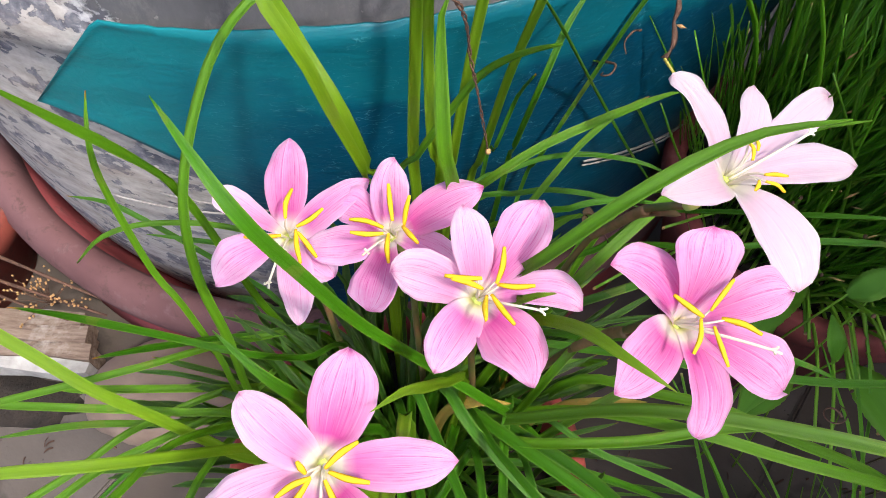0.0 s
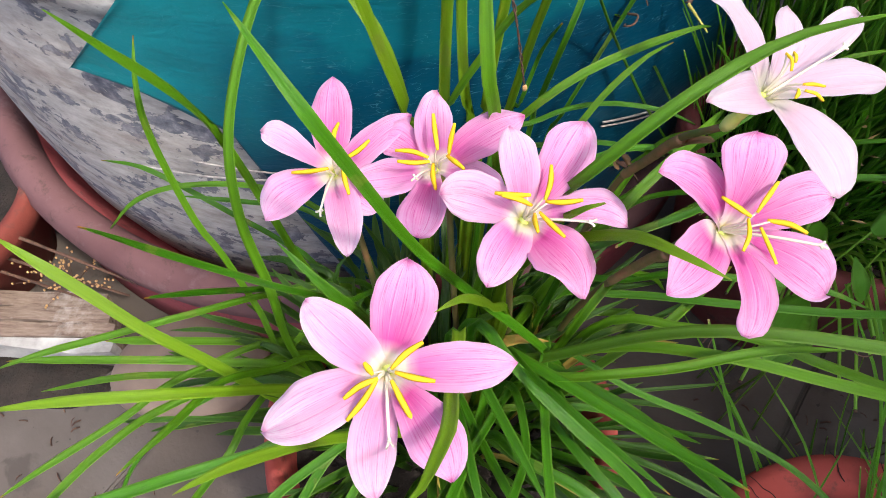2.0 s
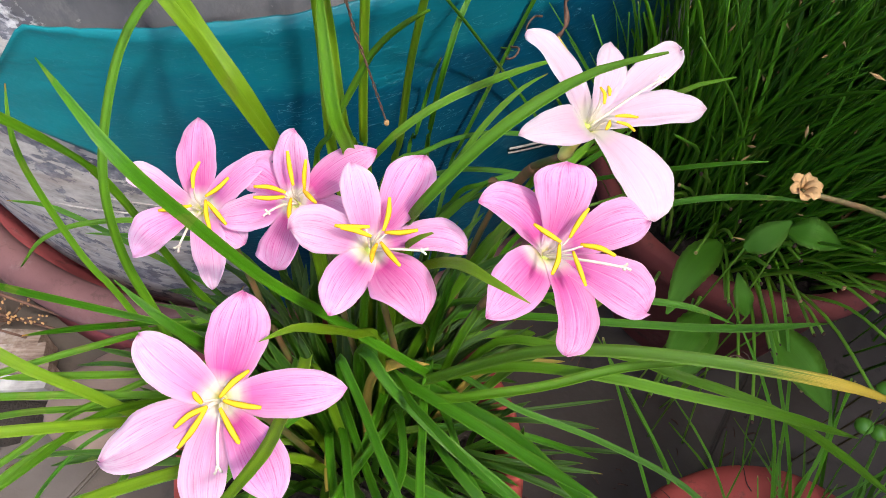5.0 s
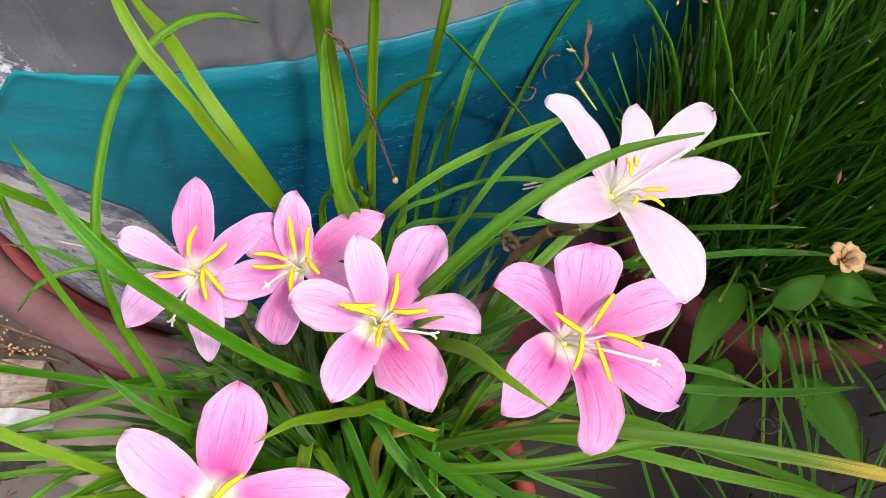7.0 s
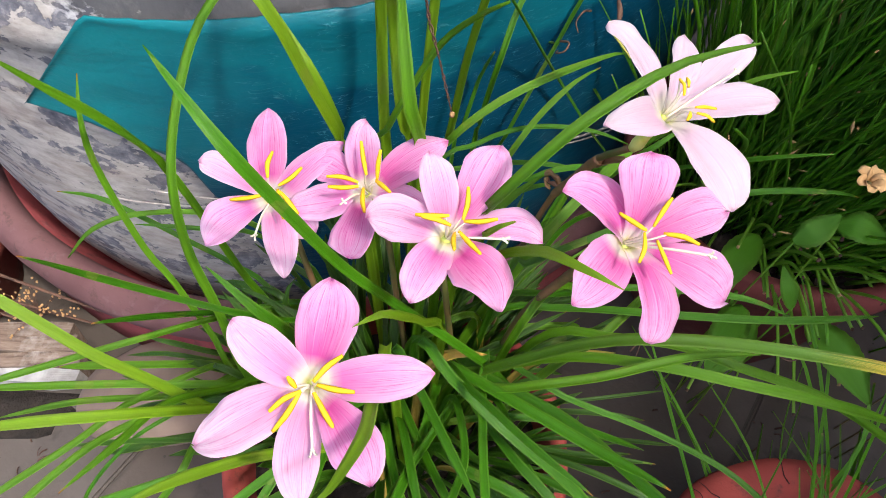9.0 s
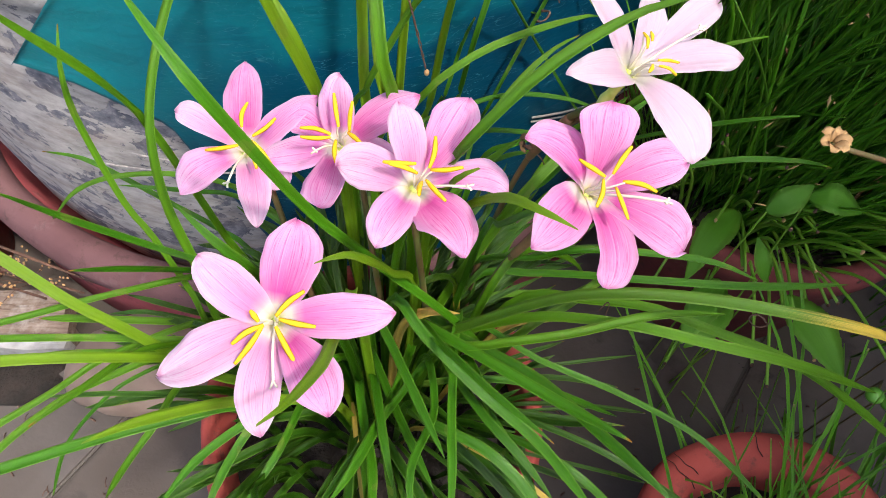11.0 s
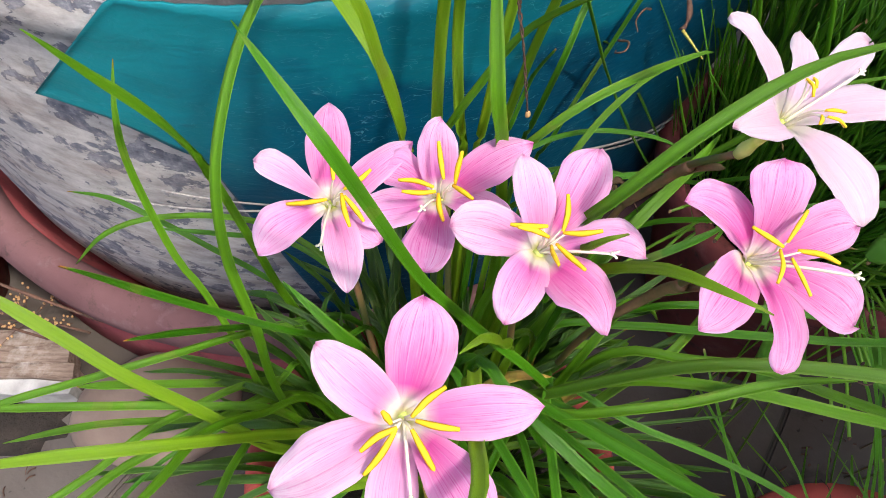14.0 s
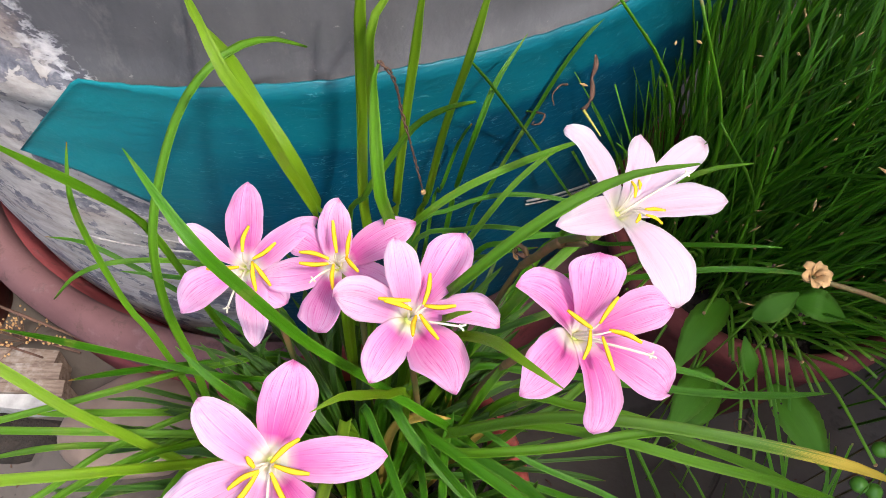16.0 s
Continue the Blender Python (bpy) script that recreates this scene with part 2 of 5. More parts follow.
def teal_material():
    """Thin teal plastic: soft ripples with pale, curved creases where it has been pressed; it fades towards its pointed
    end, and shade is painted into its right side.
    """
    m, t, b = nodes_of("teal_plastic", 0.42, spec=0.3)
    o = coords(t, "Object")
    ripple = noise_of(t, mixed(t, 0.03, coords(t, "Object", (1.0, 1.0, 2.6)), noise_colour(t, o, 40.0)), 85.0, 3.0, 0.5)
    fine = noise_of(t, coords(t, "Object", (1.0, 1.0, 3.0)), 210.0, 3.0)
    col = ramp(t, noise_of(t, o, 12.0, 5.0), (0.3, (0.0, 0.037, 0.078)), (0.7, (0.0, 0.068, 0.121)))
    sep = t.nodes.new("ShaderNodeSeparateXYZ")
    link(t, o, sep.inputs[0])
    # lighter to the left and upward; the shade on the right is in the colour
    fade_and_shade = calc(t, "ADD", calc(t, "MULTIPLY_ADD", sep.outputs[0], -4.2, 0.42), calc(t, "MULTIPLY_ADD", sep.outputs[2], 2.4, calc(t, "MULTIPLY_ADD", noise_of(t, o, 14.0, 4.0), 0.6, -0.75)))
    col = mixed(t, ramp(t, fade_and_shade, (0.50, (0, 0, 0)), (1.25, (0.85, 0.85, 0.85))), col, (0.004, 0.200, 0.225))
    curve = noise_of(t, mixed(t, 0.06, coords(t, "Object", (1.0, 1.0, 3.2)), noise_colour(t, o, 28.0)), 95.0, 2.0, 0.4)
    crease = ramp(t, calc(t, "ABSOLUTE", calc(t, "SUBTRACT", curve, 0.5)), (0.0, (1, 1, 1)), (0.010, (0, 0, 0)))
    broken = ramp(t, noise_of(t, coords(t, "Object", (1.0, 1.0, 2.0)), 75.0, 3.0), (0.46, (0, 0, 0)), (0.58, (1, 1, 1)))
    right = ramp(t, calc(t, "MULTIPLY_ADD", sep.outputs[0], 4.0, 0.45), (0.2, (0.25, 0.25, 0.25)), (0.75, (1, 1, 1)))
    pressed = calc(t, "MULTIPLY", mixed(t, 1.0, crease, broken, "MULTIPLY"), right)
    col = mixed(t, calc(t, "MULTIPLY", pressed, 0.55), col, (0.16, 0.42, 0.50))
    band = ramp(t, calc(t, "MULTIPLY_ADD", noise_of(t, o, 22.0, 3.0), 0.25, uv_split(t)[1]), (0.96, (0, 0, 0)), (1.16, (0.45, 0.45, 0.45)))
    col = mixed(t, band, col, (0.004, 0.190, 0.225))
    # pale highlight painted in broken bits along the torn upper edge
    frayed = ramp(t, calc(t, "MULTIPLY_ADD", noise_of(t, o, 70.0, 5.0, 0.7), 0.09, uv_split(t)[1]), (1.038, (0, 0, 0)), (1.062, (0.7, 0.7, 0.7)))
    col = mixed(t, frayed, col, (0.36, 0.64, 0.68))
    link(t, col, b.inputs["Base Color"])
    bumped(t, b, calc(t, "ADD", calc(t, "MULTIPLY_ADD", fine, 0.15, ripple), calc(t, "MULTIPLY", pressed, 0.25)), 0.40, 0.0016)
    return m


def paver_material():
    m, t, b = nodes_of("concrete_paver", 0.85, spec=0.2)
    o = coords(t, "Object")
    col = ramp(t, noise_of(t, o, 8.0, 6.0, 0.65), (0.3, (0.072, 0.060, 0.052)), (0.7, (0.118, 0.102, 0.091)))
    col = mixed(t, ramp(t, noise_of(t, o, 40.0, 6.0, 0.7), (0.58, (0, 0, 0)), (0.72, (0.6, 0.6, 0.6))), col, (0.09, 0.08, 0.075))
    col = mixed(t, ramp(t, noise_of(t, o, 5.0, 5.0, 0.6), (0.46, (0, 0, 0)), (0.62, (0.7, 0.7, 0.7))), col, (0.075, 0.056, 0.042))
    col = mixed(t, ramp(t, noise_of(t, mixed(t, 0.05, o, noise_colour(t, o, 14.0)), 21.0, 5.0, 0.6), (0.60, (0, 0, 0)), (0.66, (0.65, 0.65, 0.65))), col, (0.040, 0.032, 0.028))
    col = mixed(t, ramp(t, noise_of(t, o, 120.0, 2.0), (0.72, (0, 0, 0)), (0.74, (1, 1, 1))), col, (0.04, 0.035, 0.03))
    col = mixed(t, calc(t, "MULTIPLY", random_of(t), 0.25), col, (0.105, 0.095, 0.088))
    link(t, col, b.inputs["Base Color"])
    bumped(t, b, noise_of(t, o, 220.0, 5.0), 0.4, 0.001)
    return m


def board_material():
    """Grey-tan weathered wood: long grain, dark splits and dusty patches."""
    m, t, b = nodes_of("weathered_board", 0.85, spec=0.2)
    o = coords(t, "Object", (1.0, 9.0, 6.0))
    grain = noise_of(t, o, 26.0, 7.0, 0.68)
    col = ramp(t, grain, (0.28, (0.05, 0.034, 0.026)), (0.42, (0.15, 0.108, 0.083)), (0.60, (0.24, 0.188, 0.152)), (0.75, (0.31, 0.26, 0.22)))
    col = mixed(t, ramp(t, noise_of(t, coords(t, "Object"), 30.0, 5.0, 0.7), (0.56, (0, 0, 0)), (0.70, (0.7, 0.7, 0.7))), col, (0.36, 0.33, 0.30))
    link(t, col, b.inputs["Base Color"])
    bumped(t, b, grain, 0.6, 0.0015)
    return m


YOUNG = leaf_material("young_leaf", (0.150, 0.300, 0.010), (0.270, 0.470, 0.020), (0.20, 0.24, 0.03), 0.45, spread=0.25)
STRAP = leaf_material("strap_leaf_green", (0.022, 0.112, 0.003), (0.094, 0.335, 0.008), (0.48, 0.10, 0.02), 0.32)
FRESH = leaf_material("fresh_leaf", (0.062, 0.195, 0.007), (0.165, 0.405, 0.012), (0.48, 0.10, 0.02), 0.42, spread=0.40)
# shaded copy of the strap green: the clump's inner shade is in the colour
SHADED_INNER = leaf_material("shaded_inner_leaf_green", (0.013, 0.058, 0.003), (0.055, 0.175, 0.008), (0.48, 0.14, 0.03), 0.28)
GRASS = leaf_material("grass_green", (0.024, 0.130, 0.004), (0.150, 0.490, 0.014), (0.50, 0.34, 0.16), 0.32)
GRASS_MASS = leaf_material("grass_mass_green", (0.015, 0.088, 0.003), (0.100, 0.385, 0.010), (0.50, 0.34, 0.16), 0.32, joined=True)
WEED = leaf_material("weed_green", (0.055, 0.215, 0.008), (0.125, 0.360, 0.018), (0.10, 0.20, 0.03), 0.42, 0.6)
YELLOWING = leaf_material("yellowing_leaf", (0.044, 0.132, 0.008), (0.136, 0.304, 0.016), (0.50, 0.30, 0.08), 0.34, 0.34, 0.95)
AGED = leaf_material("aged_leaf", (0.45, 0.30, 0.05), (0.62, 0.45, 0.10), (0.25, 0.12, 0.03), 0.25)
PINK = tepal_material("pink_tepal", (0.96, 0.74, 0.93), (0.88, 0.26, 0.67), (0.97, 0.95, 0.82), (0.74, 0.20, 0.52), 0.66)
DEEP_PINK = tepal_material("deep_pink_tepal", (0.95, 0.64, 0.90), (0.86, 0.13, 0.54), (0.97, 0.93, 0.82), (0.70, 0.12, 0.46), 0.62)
LIGHT_PINK = tepal_material("light_pink_tepal", (0.97, 0.81, 0.93), (0.90, 0.37, 0.70), (0.97, 0.95, 0.84), (0.80, 0.24, 0.58), 0.55)
PALE = tepal_material("pale_tepal", (0.90, 0.81, 0.88), (0.90, 0.68, 0.82), (0.90, 0.86, 0.76), (0.86, 0.58, 0.72), 0.22)
YELLOW = plain_material("pollen_yellow", (0.78, 0.46, 0.0), (0.90, 0.62, 0.01), 0.7, 300.0, 0.5)
CREAM = plain_material("cream_filament", (0.70, 0.66, 0.46), (0.78, 0.74, 0.62), 0.45, 200.0, 0.1)
THROAT = plain_material("green_throat", (0.50, 0.60, 0.09), (0.70, 0.76, 0.24), 0.5, 150.0, 0.1)
SPATHE = plain_material("papery_spathe", (0.17, 0.135, 0.045), (0.34, 0.18, 0.085), 0.6, 120.0, 0.4, share=0.2)
STEM = plain_material("stem_green", (0.085, 0.115, 0.025), (0.18, 0.085, 0.040), 0.45, 60.0, 0.2)
TWIG = plain_material("dry_brown", (0.048, 0.022, 0.015), (0.14, 0.072, 0.045), 0.8, 200.0, 0.5)
DRY_PETAL = plain_material("dry_petal", (0.48, 0.27, 0.10), (0.64, 0.42, 0.20), 0.7, 120.0, 0.4, share=0.25)
BERRY = plain_material("berry_green", (0.08, 0.26, 0.02), (0.14, 0.36, 0.04), 0.35, 60.0, 0.1)
SOIL = plain_material("dark_soil", (0.008, 0.006, 0.0045), (0.028, 0.020, 0.015), 0.95, 60.0, 0.8, 0.003)
PINK_CLAY = clay_material("pink_clay", (0.115, 0.054, 0.055), (0.178, 0.090, 0.090), (0.24, 0.165, 0.165))
RED_CLAY = clay_material("red_clay", (0.29, 0.050, 0.041), (0.41, 0.080, 0.063), (0.37, 0.11, 0.086))
OLD_CLAY = clay_material("old_brick_red_clay", (0.15, 0.032, 0.024), (0.23, 0.055, 0.040), (0.20, 0.11, 0.085))
MAROON_CLAY = clay_material("maroon_clay", (0.22, 0.045, 0.050), (0.31, 0.075, 0.080), (0.30, 0.14, 0.14))
ROSE_CLAY = clay_material("rose_clay", (0.17, 0.040, 0.038), (0.26, 0.070, 0.064), (0.30, 0.14, 0.125))
STONE = plain_material("tan_stone", (0.175, 0.122, 0.092), (0.255, 0.188, 0.148), 0.85, 22.0, 0.4, 0.0012)
BOARD = board_material()
CHALK = plain_material("white_limewash", (0.22, 0.215, 0.205), (0.43, 0.425, 0.41), 0.8, 60.0, 0.5, 0.001)
CORD = plain_material("pale_cord", (0.24, 0.22, 0.21), (0.42, 0.40, 0.38), 0.6, 300.0, 0.5)
GROUND = plain_material("bare_earth", (0.05, 0.042, 0.036), (0.11, 0.095, 0.085), 0.95, 20.0, 0.6, 0.003)
TUB, TEAL, PAVER = tub_material(), teal_material(), paver_material()


# ---- mesh helpers ----
def mesh_from(name, verts, faces, material, uvs=None, smooth=True):
    me = bpy.data.meshes.new(name)
    me.from_pydata([tuple(v) for v in verts], [], faces)
    if uvs is not None:
        layer = me.uv_layers.new(name="UVMap")
        for lp in me.loops:
            layer.data[lp.index].uv = uvs[lp.vertex_index]
    if smooth:
        me.shade_smooth()
    me.materials.append(material)
    return me


def part(name, mesh, parent, label="", at=None):
    ob = new(name, mesh)
    if parent is not None:
        ob.parent = parent
    if at is not None:
        ob.matrix_basis = at
    return tagged(ob, label)


def thing(name, label, category, at=(0, 0, 0), group="", kind=""):
    ob = new(name)
    ob.location = at
    return tagged(ob, label, category, group, kind)


def spline(points, n):
    """n + 1 places along a smooth curve through the points."""
    p = [Vector(q) for q in points]
    if len(p) == 2:
        return [p[0].lerp(p[1], i / n) for i in range(n + 1)]
    q = [p[0] * 2 - p[1], *p, p[-1] * 2 - p[-2]]
    lengths = [(b - a).length for a, b in zip(p, p[1:])]
    total, out = sum(lengths), []
    for i in range(n + 1):
        d, k = total * i / n, 0
        while k < len(lengths) - 1 and d > lengths[k]:
            d -= lengths[k]
            k += 1
        s = min(d / max(lengths[k], 1e-9), 1.0)
        a, b, c, e = q[k : k + 4]
        out.append(0.5 * (2 * b + (c - a) * s + (2 * a - 5 * b + 4 * c - e) * s * s + (3 * b - a - 3 * c + e) * s**3))
    return out


def blade(name, points, width, material, n=18, fold=0.28, up=Vector((0, -0.25, 1)), profile=None, twist=0.0, thick=0.0005, roll=0.0):
    """A strap-shaped leaf along a curve: grooved above, keeled below, tapering to its tip."""
    c = spline(points, n)
    verts, faces, uvs = [], [], []
    for i, p in enumerate(c):
        s = i / n
        d = (c[min(i + 1, n)] - c[max(i - 1, 0)]).normalized()
        side = d.cross(up)
        side = side.normalized() if side.length > 1e-4 else Vector((1, 0, 0))
        over = side.cross(d).normalized()
        a = roll + twist * s
        side, over = side * math.cos(a) + over * math.sin(a), over * math.cos(a) - side * math.sin(a)
        w = width * 0.5 * (profile(s) if profile else (0.62 + 0.38 * min(1.0, s * 4)) * min(1.0, ((1 - s) * 8.5 + 0.012)) ** 0.62)
        f = fold * w
        for u, h in ((-1, f), (-0.5, f * 0.30), (0, 0), (0.5, f * 0.30), (1, f)):
            verts.append(p + side * (u * w) + over * h)
            uvs.append((0.5 + u / 2, s))
        for u, h in ((0.6, f * 0.2 - thick), (0, -thick * 2.2), (-0.6, f * 0.2 - thick)):
            verts.append(p + side * (u * w) + over * h)
            uvs.append((0.5 + u / 2, s))
    for i in range(n):
        a, b = 8 * i, 8 * i + 8
        for k in range(8):
            faces.append((a + k, a + (k + 1) % 8, b + (k + 1) % 8, b + k))
    faces += [tuple(range(7, -1, -1)), tuple(8 * n + k for k in range(8))]
    return mesh_from(name, verts, faces, material, uvs)


def tube(name, points, radius, material, n=12, sides=8, end=None, wobble=0.0):
    """A round stem along a curve, from one radius to another, closed at both ends."""
    c = spline(points, n)
    end = radius if end is None else end
    verts, faces = [], []
    ref = Vector((0.3, 0.9, 0.2))
    for i, p in enumerate(c):
        d = (c[min(i + 1, n)] - c[max(i - 1, 0)]).normalized()
        x = d.cross(ref).normalized()
        y = d.cross(x)
        r = (radius + (end - radius) * i / n) * (1 + wobble * math.sin(i * 2.4) * random.uniform(0.4, 1))
        for k in range(sides):
            a = 2 * math.pi * k / sides
            verts.append(p + x * (r * math.cos(a)) + y * (r * math.sin(a)))
    for i in range(n):
        for k in range(sides):
            faces.append((i * sides + k, i * sides + (k + 1) % sides, (i + 1) * sides + (k + 1) % sides, (i + 1) * sides + k))
    faces += [tuple(range(sides - 1, -1, -1)), tuple(n * sides + k for k in range(sides))]
    return mesh_from(name, verts, faces, material)


def turned(name, profile, material, steps=72, centre=(0, 0), wave=0.0, arc=None):
    """A body of revolution about an upright axis; profile: rows of radius and height, outside first."""
    verts, faces = [], []
    n = len(profile)
    for k in range(steps):
        a = 2 * math.pi * k / steps
        for j, (r, z) in enumerate(profile):
            rr = r + wave * noise.noise(Vector((math.cos(a) * 2, math.sin(a) * 2, z * 9)))
            verts.append((centre[0] + rr * math.cos(a), centre[1] + rr * math.sin(a), z))
    for k in range(steps):
        for j in range(n - 1):
            q = (k + 1) % steps
            faces.append((k * n + j, q * n + j, q * n + j + 1, k * n + j + 1))
    return mesh_from(name, verts, faces, material)


def lump(name, size, material, seed, level=3, rough=0.18, freq=1.6):
    bm = bmesh.new()
    bmesh.ops.create_icosphere(bm, subdivisions=level, radius=1.0)
    off = Vector((seed * 3.1, seed * 1.7, seed))
    for v in bm.verts:
        d = 1 + rough * noise.noise(v.co * freq + off) + rough * 0.35 * noise.noise(v.co * freq * 3.5 + off)
        v.co = Vector((v.co.x * size[0], v.co.y * size[1], v.co.z * size[2])) * d
    me = bpy.data.meshes.new(name)
    bm.to_mesh(me)
    bm.free()
    me.shade_smooth()
    me.materials.append(material)
    return me


def slab(name, size, material, bevel=0.004, jag=0.0, seed=0):
    bm = bmesh.new()
    bmesh.ops.create_cube(bm, size=1.0)
    bmesh.ops.scale(bm, vec=size, verts=bm.verts)
    if jag:
        bmesh.ops.subdivide_edges(bm, edges=bm.edges[:], cuts=5, use_grid_fill=True)
        for v in bm.verts:
            v.co += jag * noise.noise_vector(v.co * 30 + Vector((seed, 0, 0)))
    else:
        bmesh.ops.bevel(bm, geom=bm.edges[:], offset=bevel, segments=2, affect="EDGES")
    me = bpy.data.meshes.new(name)
    bm.to_mesh(me)
    bm.free()
    me.materials.append(material)
    return me


# ---- ground ----
ground = new("ground", mesh_from("ground", [(-40, -40, -0.004), (40, -40, -0.004), (40, 40, -0.004), (-40, 40, -0.004)], [(0, 1, 2, 3)], GROUND, smooth=False))
# unseen wall, added only to keep the sun off the right-hand ground
tagged(new("wall_east", slab("wall_east", (0.2, 3.0, 1.30), CHALK, 0.01)), "unseen plain wall added to shade the right side", "wall", kind="structure").location = (0.72, -1.12, 0.64)
tagged(ground, "bare dark earth under grey concrete pavers", "ground", kind="structure")

# ---- the big tub in its clay saucer ----
TX, TY = -0.085, 0.560
saucer = thing("clay_saucer", "dusty pinkish clay saucer round the foot of a large tub", "saucer", (TX, TY, 0))
part("bowl", turned("bowl", [(0.0, 0.004), (0.33, 0.004), (0.345, 0.0), (0.350, 0.006), (0.349, 0.040), (0.348, 0.069), (0.328, 0.080), (0.318, 0.060), (0.300, 0.022), (0.0, 0.020)], MAROON_CLAY, 128, wave=0.003), saucer, "dark brick red clay bowl")
part("rim", turned("rim", [(0.3265, 0.066), (0.348, 0.070), (0.357, 0.080), (0.359, 0.094), (0.353, 0.107), (0.343, 0.112), (0.334, 0.108), (0.3285, 0.097), (0.3265, 0.066)], PINK_CLAY, 128, wave=0.003), saucer, "thick rounded pinkish clay rim")


def bulge(me):
    """The old tub leans out on its east side, the more the higher."""
    for v in me.vertices:
        k = min(1.0, max(0.0, (v.co.z - 0.06) / 0.22))
        if v.co.x > 0:
            v.co.x *= 1 + 0.15 * k * k * (3 - 2 * k) * v.co.x / 0.32
    return me


tub = thing("planter_tub", "large old tub with flaking whitewash and a teal plastic wrap", "planter", (TX, TY, 0.022))
part("tub_body", bulge(turned("tub_body", [(0.0, 0.0), (0.290, 0.0), (0.306, 0.02), (0.315, 0.06), (0.321, 0.12), (0.324, 0.20), (0.322, 0.27), (0.3195, 0.302), (0.3215, 0.312), (0.3265, 0.317), (0.328, 0.326), (0.3265, 0.336), (0.3235, 0.341), (0.322, 0.36), (0.323, 0.42), (0.326, 0.50), (0.333, 0.505), (0.334, 0.52), (0.324, 0.525), (0.312, 0.52), (0.310, 0.46), (0.0, 0.46)], TUB, 160, wave=0.0012)), tub)


def wrap_sheet():
    """A plastic sheet round the tub: a slanting pointed end, a ragged turned-over upper edge."""
    verts, faces, uvs = [], [], []
    na, nz = 150, 26
    a0, a1 = -1.943, 0.35
    for layer in (0.0035, 0.0022):
        for i in range(na + 1):
            a = a0 + (a1 - a0) * i / na
            s = a - a0
            top = 0.3456 + 0.0012 * noise.noise(Vector((a * 9, 0.3, 0))) + 0.0012 * noise.noise(Vector((a * 40, 0.9, 0))) + 0.0008 * noise.noise(Vector((a * 130, 0.2, 0)))
            top = min(top, 0.2770 + s * 0.36)
            low = 0.2770 - 0.06 * min(s, 0.11) - max(0.0, min(s, 0.24) - 0.11) * 0.20 - max(0.0, s - 0.24) * 1.1
            low = max(low, 0.03)
            low = min(low, top - 0.0005)
            for j in range(nz + 1):
                z = low + (top - low) * j / nz
                swell = 0.0022 * max(0.0, (j / nz - 0.9) * 10) ** 2
                r = 0.3262 + layer + swell + 0.0012 * noise.noise(Vector((a * 12, z * 50, 2.0)))
                verts.append((r * math.cos(a), r * math.sin(a), z))
                uvs.append((i / na, j / nz))
    m = (na + 1) * (nz + 1)
    for i in range(na):
        for j in range(nz):
            q = [i * (nz + 1) + j, (i + 1) * (nz + 1) + j, (i + 1) * (nz + 1) + j + 1, i * (nz + 1) + j + 1]
            faces.append(tuple(q))
            faces.append(tuple(m + k for k in reversed(q)))
        for j in (0, nz):
            p, q = i * (nz + 1) + j, (i + 1) * (nz + 1) + j
            faces.append((p, q, m + q, m + p) if j else (q, p, m + p, m + q))
    return mesh_from("plastic_wrap", verts, faces, TEAL, uvs)


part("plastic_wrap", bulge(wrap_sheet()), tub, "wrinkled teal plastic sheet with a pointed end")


def round_tub(r, z0, z1, a0, a1, n=24):
    return [(r * math.cos(a0 + (a1 - a0) * i / n), r * math.sin(a0 + (a1 - a0) * i / n), z0 + (z1 - z0) * i / n) for i in range(n + 1)]


part("cord", tube("cord", round_tub(0.3308, 0.198, 0.205, -1.92, -1.60), 0.0007, CORD, 24, 6), tub, "thin pale cord tied round the tub")
part("cord", tube("cord", round_tub(0.3312, 0.216, 0.207, -1.80, -1.50), 0.0006, CORD, 24, 6), tub, "thin pale cord tied round the tub")
part("cord", bulge(tube("cord", round_tub(0.3314, 0.200, 0.125, -1.05, -0.50), 0.0009, CORD, 24, 6)), tub, "thin pale cord tied round the tub")
part("cord", bulge(tube("cord", round_tub(0.3314, 0.196, 0.117, -1.05, -0.50), 0.0007, CORD, 24, 6)), tub, "thin pale cord tied round the tub")


# ---- clay pots ----
def clay_pot(label, x, y, radius, height, lip, material, soil_gap=0.018, group="clay pots"):
    pot = thing("flower_pot", label, "flower pot", (x, y, 0), group)
    r = radius
    part("pot_body", turned("pot_body", [(0.0, 0.0), (r * 0.66, 0.0), (r * 0.70, 0.004), (r - lip * 0.55, height - 0.028), (r - 0.002, height - 0.024), (r, height - 0.012), (r - 0.002, height - 0.003), (r - lip * 0.35, height), (r - lip * 0.8, height - 0.002), (r - lip, height - 0.008), (r - lip - 0.002, height - 0.03), (r * 0.55, 0.02), (0.0, 0.018)], material, 72, wave=0.0025), pot)
    rr = r - lip - 0.001
    part("soil", turned("soil", [(0.0, height - soil_gap), (rr * 0.4, height - soil_gap + 0.002), (rr * 0.8, height - soil_gap - 0.001), (rr, height - soil_gap - 0.003), (rr, height - soil_gap - 0.01), (0.0, height - soil_gap - 0.01)], SOIL, 48, wave=0.004), pot, "dark potting soil")
    return pot


clay_pot("red clay pot holding the flowering lily clump", -0.017, 0.090, 0.098, 0.190, 0.012, RED_CLAY, 0.028)
broad_pot = clay_pot("cracked red clay pot with a broad rim", 0.213, 0.003, 0.086, 0.132, 0.025, RED_CLAY, 0.035)
clay_pot("pinkish clay pot under a dense grass tuft", 0.275, 0.285, 0.120, 0.180, 0.016, ROSE_CLAY)
clay_pot("reddish clay pot standing beside the saucer", -0.427, 0.315, 0.085, 0.100, 0.016, OLD_CLAY)

